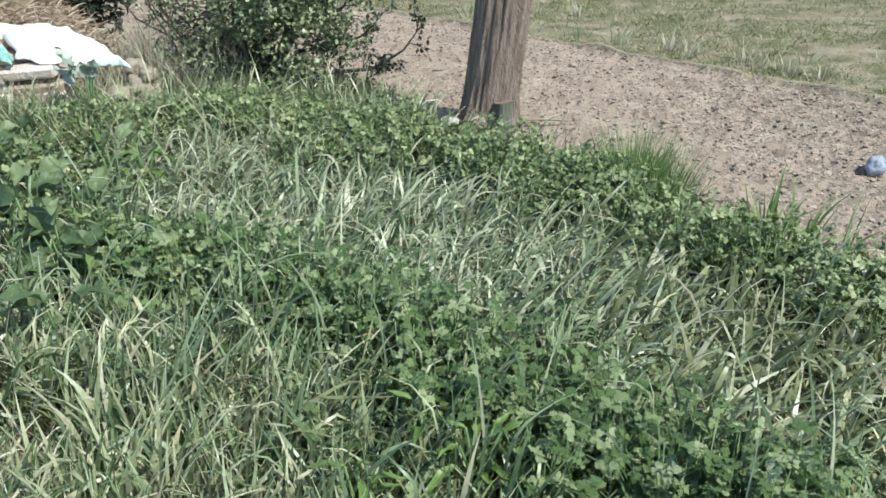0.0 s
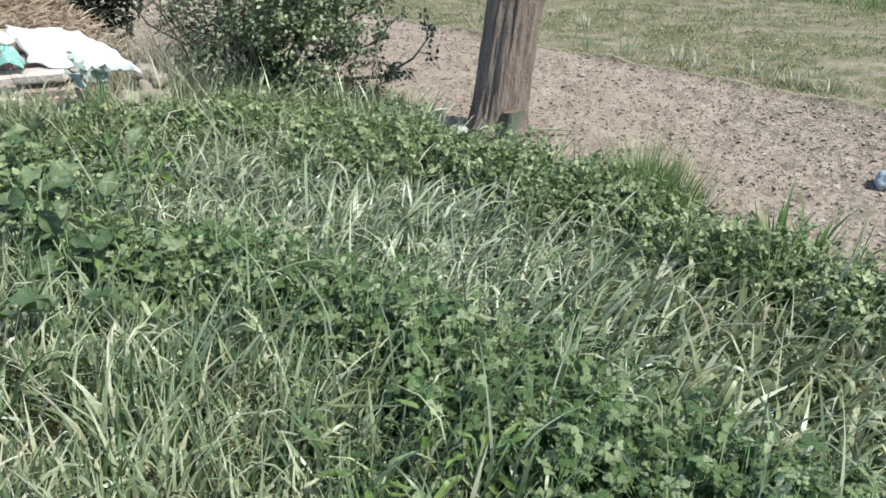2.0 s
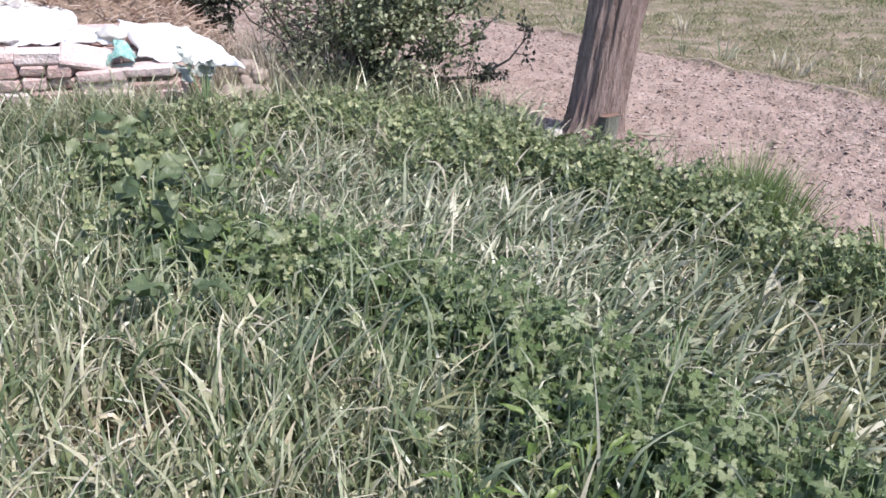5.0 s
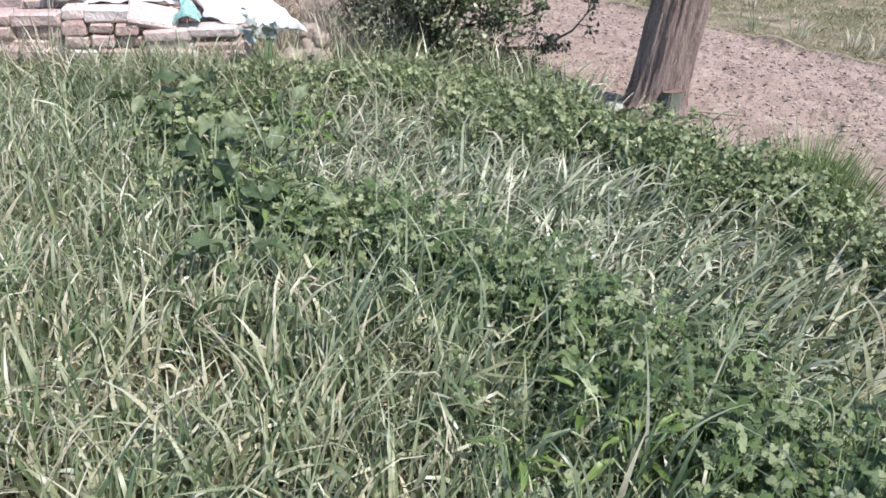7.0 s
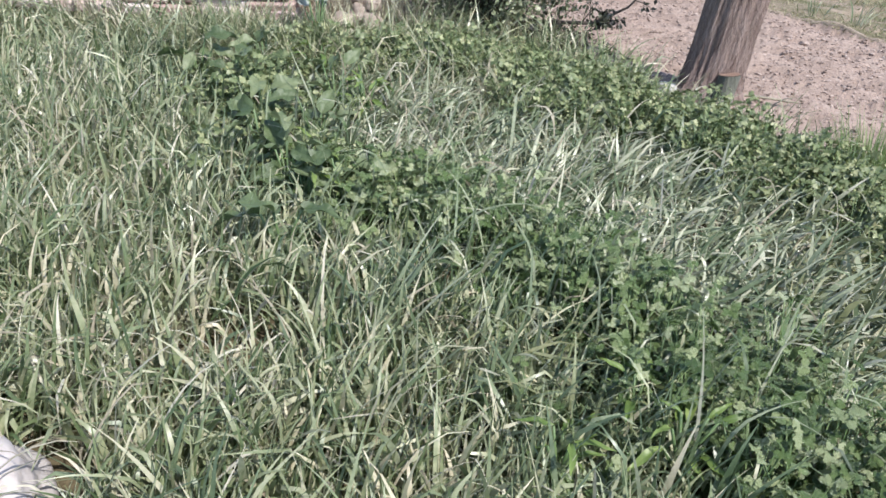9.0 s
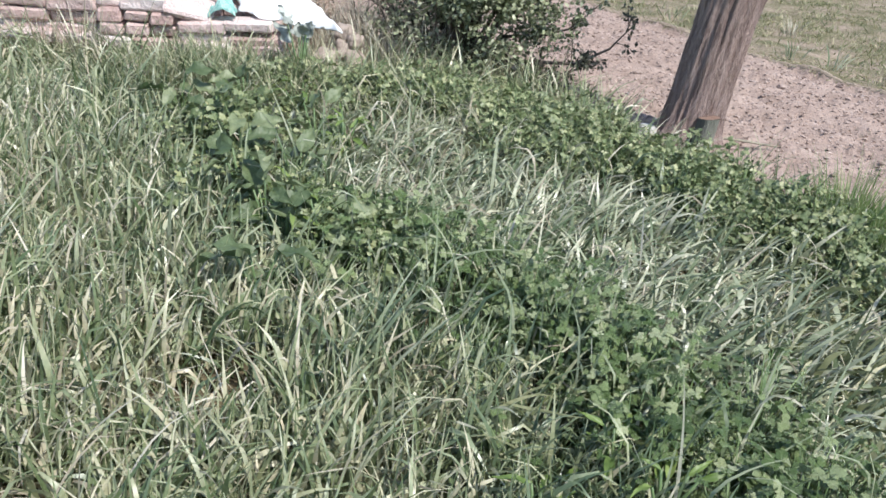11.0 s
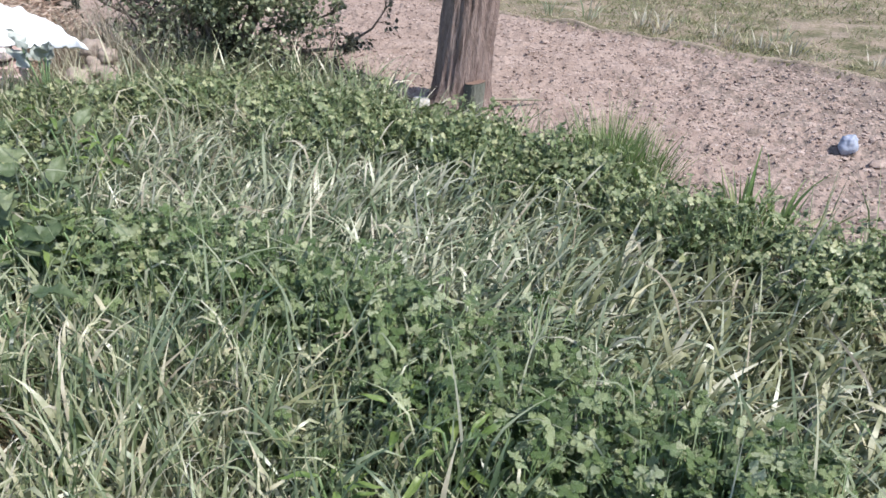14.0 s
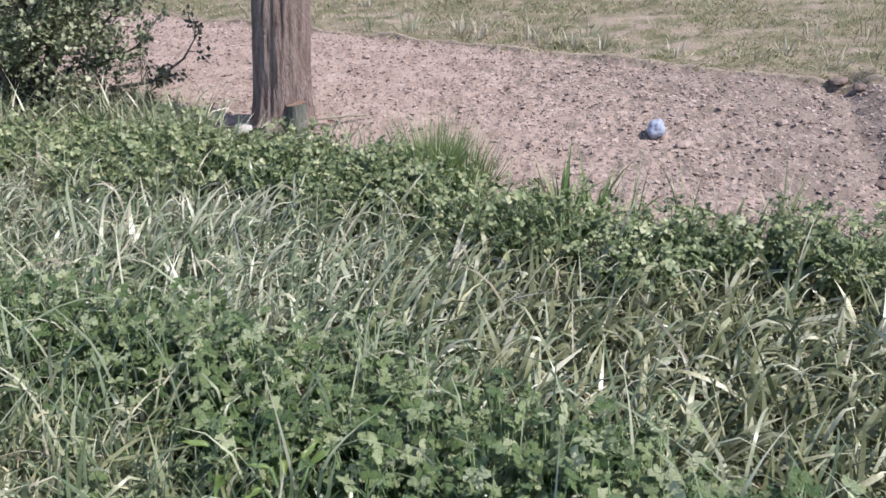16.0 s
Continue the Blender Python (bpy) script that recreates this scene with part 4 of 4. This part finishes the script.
# ---- leaves ----
def leaflet(rng, size, teeth=0.10):
    """A lobed, toothed leaflet, from its stalk at the origin along +x, as vertices and triangles."""
    n = 19
    verts = [(0.0, 0.0, 0.0), (0.5, 0.0, 0.04)]
    for i in range(n):
        a = -2.25 + 4.5 * i / (n - 1)
        lobe = abs(math.cos(a * 1.4)) ** 0.55
        r = 0.57 * (0.40 + 0.55 * lobe + teeth * (0.7 if i % 2 else -0.5) + rng.uniform(-0.08, 0.08))
        verts.append((0.5 + r * math.cos(a), r * math.sin(a) * 1.02, 0.04 + 0.9 * (r * math.sin(a)) ** 2 * rng.uniform(-0.6, 1.2) - 0.35 * max(0, r * math.cos(a)) * rng.uniform(0, 1) + rng.uniform(-0.03, 0.03)))
    faces = [(1, i, i + 1) for i in range(2, n + 1)] + [(0, 2, 1), (0, 1, n + 1)]
    return np.array(verts) * size, np.array(faces)


def celery_leaf(rng, size):
    """Three lobed leaflets on one stalk end."""
    V, F, off = [], [], 0
    for a, s in ((0.0, 1.0), (1.25, 0.88), (-1.25, 0.88)):
        v, f = leaflet(rng, size * s * rng.uniform(0.85, 1.1))
        a += rng.uniform(-0.2, 0.2)
        c, sn = math.cos(a), math.sin(a)
        v = v + np.array((0.12 * size, 0, 0))
        dz = rng.uniform(-0.25, 0.2)
        v = np.stack([v[:, 0] * c - v[:, 1] * sn, v[:, 0] * sn + v[:, 1] * c, v[:, 2] + v[:, 0] * dz], -1)
        V.append(v)
        F.append(f + off)
        off += len(v)
    return np.concatenate(V), np.concatenate(F)


LEAF_MESHES = []
for s in range(10):
    rng = np.random.default_rng(100 + s)
    v, f = celery_leaf(rng, 1.0)
    LEAF_MESHES.append((v, f, fast_mesh("leaf", v, [], f, M_CELERY)))


def leaf_place(rng, spread, height, size):
    """Foot to leaf: a point above the crown and the leaf's turn."""
    a, r = rng.uniform(0, 6.28), spread * math.sqrt(rng.random())
    h = height * rng.uniform(0.55, 1.05) * (1 - 0.25 * (r / spread) ** 2)
    tip = Vector((r * math.cos(a), r * math.sin(a), h))
    turn = Euler((rng.normal(0, 0.5), rng.normal(0.15, 0.5), a + rng.normal(0, 0.8))).to_matrix().to_4x4()
    return tip, Matrix.Translation(tip) @ turn @ Matrix.Scale(size * rng.uniform(0.6, 1.3), 4)


def celery_plant(seed, leaves, spread, height, size):
    """One plant: thin stalks, and every leaf a part."""
    rng = np.random.default_rng(seed)
    thing = empty("wild_celery", Matrix.Identity(4), "leafy green wild celery plant with lobed leaves", "weed", "wild celery in the verge")
    bm = bmesh.new()
    for _ in range(leaves):
        tip, m = leaf_place(rng, spread, height, size)
        tube([tip * 0.02, Vector((tip.x * 0.4, tip.y * 0.4, tip.z * 0.6)), tip], [0.0025, 0.002, 0.0012], 3, bm)
        ob = new("leaf", LEAF_MESHES[rng.integers(len(LEAF_MESHES))][2])
        ob.parent = thing
        ob.matrix_basis = m
    tagged(part("stem", bm, M_STEM, thing), kind="stuff")
    return thing


def margin_plant(seed, leaves, spread, height, size):
    """A smaller plant of the field margin, its many small leaves in one mesh."""
    rng = np.random.default_rng(seed)
    thing = empty("margin_weed", Matrix.Identity(4), "low bushy weed with small lobed leaves at the field's edge", "weed", "weeds along the field margin")
    bm = bmesh.new()
    V, F, off = [], [], 0
    for _ in range(leaves):
        tip, m = leaf_place(rng, spread, height, size)
        tube([tip * 0.02, Vector((tip.x * 0.4, tip.y * 0.4, tip.z * 0.6)), tip], [0.002, 0.0016, 0.001], 3, bm)
        v, f, _ = LEAF_MESHES[rng.integers(len(LEAF_MESHES))]
        mm = np.array(m)
        V.append(v @ mm[:3, :3].T + mm[:3, 3])
        F.append(f + off)
        off += len(v)
    tagged(part("stem", bm, M_STEM, thing), kind="stuff")
    ob = new("foliage", fast_mesh("foliage", np.concatenate(V), [], np.concatenate(F), M_FOLIAGE))
    tagged(ob, kind="stuff")
    ob.parent = thing
    return thing


def along(line, count, width, seed, x0=-9, x1=9):
    rng = np.random.default_rng(seed)
    seg = np.hypot(*np.diff(line, axis=0).T)
    cum = np.concatenate([[0], np.cumsum(seg)])
    out = []
    while len(out) < count:
        s = rng.uniform(0, cum[-1])
        px, py = np.interp(s, cum, line[:, 0]), np.interp(s, cum, line[:, 1])
        px, py = px + rng.normal(0, width * 0.55), py + rng.normal(0, width * 0.55)
        if x0 < px < x1 and py < margin(px) - 0.02 and clear_of_tree(px, py):
            out.append((px, py))
    return out


def spread_copies(protos, places, seed, smin=0.85, smax=1.15, grow=((-9.0, 1.0), (9.0, 1.0))):
    rng = np.random.default_rng(seed)
    for i, (px, py) in enumerate(places):
        m = pose(px, py, ground_z(px, py) - 0.01, 0, 0, rng.uniform(0, 360))
        if i < len(protos):
            protos[i].matrix_world = m
        else:
            ob = copy_thing(protos[rng.integers(len(protos))], m)
            k = rng.uniform(smin, smax) * float(np.interp(px, [g[0] for g in grow], [g[1] for g in grow])) * float(np.clip(0.35 + (margin(px) - py) / 0.42, 0.42, 1.0))
            ob.scale = (k, k, k)


def hash01(a, b):
    return (math.sin(a * 127.1 + b * 311.7) * 43758.5) % 1.0


LEAFY_NEAR = LEAFY[2:]
spread_copies([celery_plant(200 + s, 23, 0.13, 0.30, 0.0225) for s in range(8)], along(LEAFY_NEAR, 205, LEAFY_W, 21), 31, grow=((-0.9, 0.85), (0.2, 0.92), (0.9, 1.0)))
rng_side = np.random.default_rng(77)
LEAFY_SIDE = [(px - 0.20 - 0.22 * rng_side.random(), py - 0.14 - 0.16 * rng_side.random()) for px, py in along(LEAFY[3:7], 26, 0.1, 27)]
spread_copies([celery_plant(240 + s, 12, 0.13, 0.24, 0.022) for s in range(3)], LEAFY_SIDE, 37, grow=((-0.9, 0.8), (0.9, 0.9)))
spread_copies([margin_plant(300 + s, 36, 0.13, 0.25, 0.018) for s in range(7)], [p for p in along(HEDGE, 250, HEDGE_W, 22) if p[0] < 0.8 or hash01(*p) < 0.4], 32)
spread_copies([margin_plant(380 + s, 20, 0.12, 0.22, 0.024) for s in range(4)], along(HEDGE, 40, HEDGE_W, 25), 35)
spread_copies([margin_plant(350 + s, 26, 0.14, 0.27, 0.026) for s in range(4)], along(LEAFY[:4], 26, 0.22, 23), 33)


# ---- broad-leaved plants ----
def broad_leaf_mesh(name, mat, length, width, seed, wave=0.3, pointed=1.0):
    rng = np.random.default_rng(seed)
    n, m = 12, 6
    V = []
    for i in range(n + 1):
        u = i / n
        w = width / 2 * (math.sin(math.pi * u ** 0.75) ** (0.75 * pointed)) if 0 < u < 1 else 0.0015
        bend = -0.45 * length * u ** 2
        for j in range(m + 1):
            v = 2 * j / m - 1
            zz = bend + 0.16 * width * abs(v) + wave * width * math.sin(u * 11 + seed) * v * v * 0.5 + 0.03 * width * noise.noise(Vector((u * 8, v * 4, seed)))
            V.append((u * length, v * w, zz))
    F = [(i * (m + 1) + j, (i + 1) * (m + 1) + j, (i + 1) * (m + 1) + j + 1, i * (m + 1) + j + 1) for i in range(n) for j in range(m)]
    return fast_mesh(name, np.array(V), F, [], mat)


def broad_plant(name, at, leaves, length, width, mat, seed, label, category="weed", rise=(0.1, 0.2), up=(20, 60), group="", turn=0):
    rng = np.random.default_rng(seed)
    thing = empty(name, pose(at[0], at[1], ground_z(at[0], at[1]), 0, 0, turn), label, category, group)
    shapes = [broad_leaf_mesh("leaf", mat, length, width, seed + k) for k in range(3)]
    for i in range(leaves):
        a = 360 * i / leaves * 1.62 + rng.uniform(-25, 25)
        h = rng.uniform(*rise)
        r = rng.uniform(0.02, 0.07)
        foot = Vector((r * math.cos(radians(a)), r * math.sin(radians(a)), h))
        part("stalk", tube([(0, 0, -0.02), (foot.x * 0.3, foot.y * 0.3, h * 0.6), tuple(foot)], [0.005, 0.004, 0.003], 6), M_STEM, thing)
        ob = new("leaf", shapes[i % 3])
        ob.parent = thing
        k = rng.uniform(0.5, 1.15)
        ob.matrix_basis = pose(*foot, rng.normal(0, 26), -rng.uniform(*up), a) @ Matrix.Scale(k, 4)
    return thing


DOCK = "broad-leaved dock plant with drooping green leaves"
for k, (px, py) in enumerate(DOCKS):
    big = 1.0 if k < 5 else 0.85
    broad_plant("dock_plant", (px, py), 9, 0.125 * big, 0.072 * big, M_DOCK, 400 + 7 * k, DOCK, rise=(0.10, 0.30), up=(-15, 55), group="dock plants in the verge", turn=40 * k)
for k, (px, py, c) in enumerate(((0.26, 1.24, 9), (0.16, 1.34, 6), (-1.00, 2.80, 16), (-0.91, 2.16, 9), (0.03, 1.14, 6), (-1.33, 3.10, 9), (-0.90, 2.02, 6))):
    broad_plant("lime_weed", (px, py), c + 5, 0.082, 0.019, M_LIME, 500 + 7 * k, "bright lime-green weed with narrow pointed leaves", rise=(0.12, 0.25), up=(0, 45), group="lime-green weeds", turn=70 * k)
broad_plant("grey_leaf_plant", (-1.44, 3.36), 9, 0.09, 0.07, M_GREYLEAF, 611, "grey-green broad-leaved plant in front of the bricks", rise=(0.30, 0.40), up=(50, 88))

# ---- tufts on the margin ----
def tuft(name, at, count, length, width, mat, label, radius, tilt, group=""):
    a = RNG.uniform(0, 6.28, count)
    r = radius * np.sqrt(RNG.random(count))
    x, y = at[0] + r * np.cos(a), at[1] + r * np.sin(a)
    me = blades_mesh(name, x - at[0], y - at[1], np.full(count, -0.01), RNG.normal(length, length * 0.2, count).clip(length * 0.4), RNG.normal(width, width * 0.25, count).clip(0.001), a, np.abs(RNG.normal(0, tilt, count)), np.abs(RNG.normal(tilt * 2, tilt, count)) + 0.1, mat)
    ob = new(name, me)
    ob.location = (at[0], at[1], ground_z(*at))
    return tagged(ob, label, "grass tuft", group)


tuft("fine_grass_tuft", (0.87, 2.93), 520, 0.26, 0.0042, M_TUFT, "soft bright green tuft of fine grass at the field's edge", 0.11, 0.22)
tuft("fine_grass_tuft", (0.97, 2.83), 320, 0.22, 0.0042, M_TUFT, "soft bright green tuft of fine grass at the field's edge", 0.09, 0.25)
tuft("broad_grass_tuft", (1.27, 2.53), 30, 0.24, 0.015, M_TUFT, "upright tuft of broad pale grass blades at the field's edge", 0.03, 0.28)
tuft("broad_grass_tuft", (1.36, 2.47), 24, 0.22, 0.014, M_TUFT, "upright tuft of broad green grass blades at the field's edge", 0.03, 0.25)
for k, (px, py) in enumerate(((0.56, 3.10), (0.70, 2.98), (1.03, 2.68), (1.45, 2.36), (1.62, 2.28), (0.62, 3.02), (1.9, 2.15), (0.5, 3.18))):
    tuft("margin_grass_tuft", (px, py), 14, 0.27, 0.006, M_GRASS, "small tuft of upright grass at the field's edge", 0.04, 0.2, "tufts along the margin")

tuft("dry_grass_tuft", (-2.52, 3.30), 70, 0.44, 0.006, M_STRAW, "pale dry grass standing in front of the bricks", 0.07, 0.16)
tuft("dry_grass_tuft", (-2.75, 3.28), 50, 0.40, 0.006, M_STRAW, "pale dry grass standing in front of the bricks", 0.08, 0.2)

tw = empty("dry_twig", Matrix.Identity(4), "dark forked dry twig sticking up from the weeds", "twig")
part("stem", tube([(0.64, 3.08, 0.0), (0.70, 3.10, 0.14), (0.78, 3.12, 0.22)], [0.006, 0.005, 0.002], 6), M_TWIG, tw)
part("fork", tube([(0.70, 3.10, 0.14), (0.74, 3.08, 0.19), (0.72, 3.10, 0.25)], [0.004, 0.003, 0.001], 6), M_TWIG, tw)

# ---- beyond the field: dry meadow, then green crop ----
def beyond(count, s0, s1, d0, d1):
    s, d = RNG.uniform(s0, s1, count), RNG.uniform(d0, d1, count)
    return EDGE_P[0] + EDGE_D[0] * s + EDGE_N[0] * d, EDGE_P[1] + EDGE_D[1] * s + EDGE_N[1] * d


x, y = beyond(150000, -4.5, 7.5, 0.05, 3.2)
k = RNG.random(len(x)) < 0.56 + 0.9 * patch_noise(x, y, 1.3, 4.0) + 1.1 * patch_noise(x * 0.4, y * 1.6, 4.0, 9.0)
x, y = x[k], y[k]
n = len(x)
stuff(blades_mesh("meadow_grass", x, y, floor_z(x, y), RNG.gamma(3, 0.013, n).clip(0.015, 0.13), RNG.uniform(0.003, 0.008, n), RNG.uniform(0, 6.28, n), np.abs(RNG.normal(0.6, 0.4, n)), RNG.uniform(1.0, 1.9, n), M_MEADOW_BLADE, segs=3), "sparse short yellowish-green grass beyond the field")
x, y = beyond(7000, -4.5, 7.5, -0.002, 0.07)
n = len(x)
stuff(blades_mesh("bund_grass", x, y, floor_z(x, y), RNG.uniform(0.02, 0.05, n), RNG.uniform(0.003, 0.006, n), RNG.uniform(0, 6.28, n), RNG.uniform(0.7, 1.5, n), RNG.uniform(1.1, 1.9, n), M_MEADOW_BLADE, segs=3), "dry yellow grass along the low earth bund")
x, y = beyond(26000, -3.0, 9.0, 2.95, 5.6)
n = len(x)
stuff(blades_mesh("green_crop", x, y, floor_z(x, y), RNG.uniform(0.05, 0.13, n), RNG.uniform(0.005, 0.009, n), RNG.uniform(0, 6.28, n), np.abs(RNG.normal(0.2, 0.25, n)), RNG.uniform(0.5, 1.5, n), M_CROP, segs=3), "dense green young crop in the next plot")
x, y = beyond(2600, 0.0, 9.0, 0.0, 1.8)
k = (field_end(x, y) > 0.1)
n = int(k.sum())
stuff(blades_mesh("corner_grass", x[k], y[k], floor_z(x[k], y[k]), RNG.uniform(0.08, 0.2, n), RNG.uniform(0.004, 0.008, n), RNG.uniform(0, 6.28, n), np.abs(RNG.normal(0, 0.3, n)), RNG.uniform(0.4, 1.4, n), M_MEADOW_BLADE, segs=3), "taller yellow-green grass at the field's corner")
for k, (px, py, c, h) in enumerate(((1.21, 5.50, 12, 0.22), (1.51, 5.32, 14, 0.16), (1.61, 5.20, 16, 0.15), (1.99, 4.95, 16, 0.16), (2.26, 4.70, 14, 0.15), (0.97, 5.66, 20, 0.19), (1.56, 5.44, 10, 0.12), (2.13, 4.85, 16, 0.16), (1.91, 5.01, 12, 0.17), (1.67, 5.36, 12, 0.14), (2.29, 5.01, 10, 0.14), (3.58, 4.53, 12, 0.17), (3.25, 4.28, 12, 0.13), (3.36, 3.97, 14, 0.17), (0.55, 6.05, 14, 0.16), (0.2, 6.4, 14, 0.16), (2.62, 4.42, 12, 0.13), (1.04, 6.34, 18, 0.18))):
    tuft("dry_weed_tuft", (px, py), c, h * 0.78, 0.008, M_STRAW if k % 5 else M_LODGED, "pale dry weed tuft standing beyond the bund", 0.06, 0.35, "dry weeds beyond the bund")

# ---- more of the verge, out of sight on all sides ----
x, y = scatter(60000, -6.5, 6.5, -5.0, 3.4)
k = ~((x > -2.6) & (x < 2.2) & (y > 0.45)) & (y < margin(x) - 0.1)
x, y = x[k], y[k]
n = len(x)
stuff(blades_mesh("verge_grass", x, y, floor_z(x, y), RNG.normal(0.28, 0.06, n).clip(0.1, 0.45), RNG.normal(0.013, 0.003, n).clip(0.006, 0.02), RNG.normal(0.8, 1.2, n), np.abs(RNG.normal(0.2, 0.25, n)), RNG.uniform(0.7, 1.9, n), M_GRASS, segs=3), "dense grey-green grass over the rest of the verge")
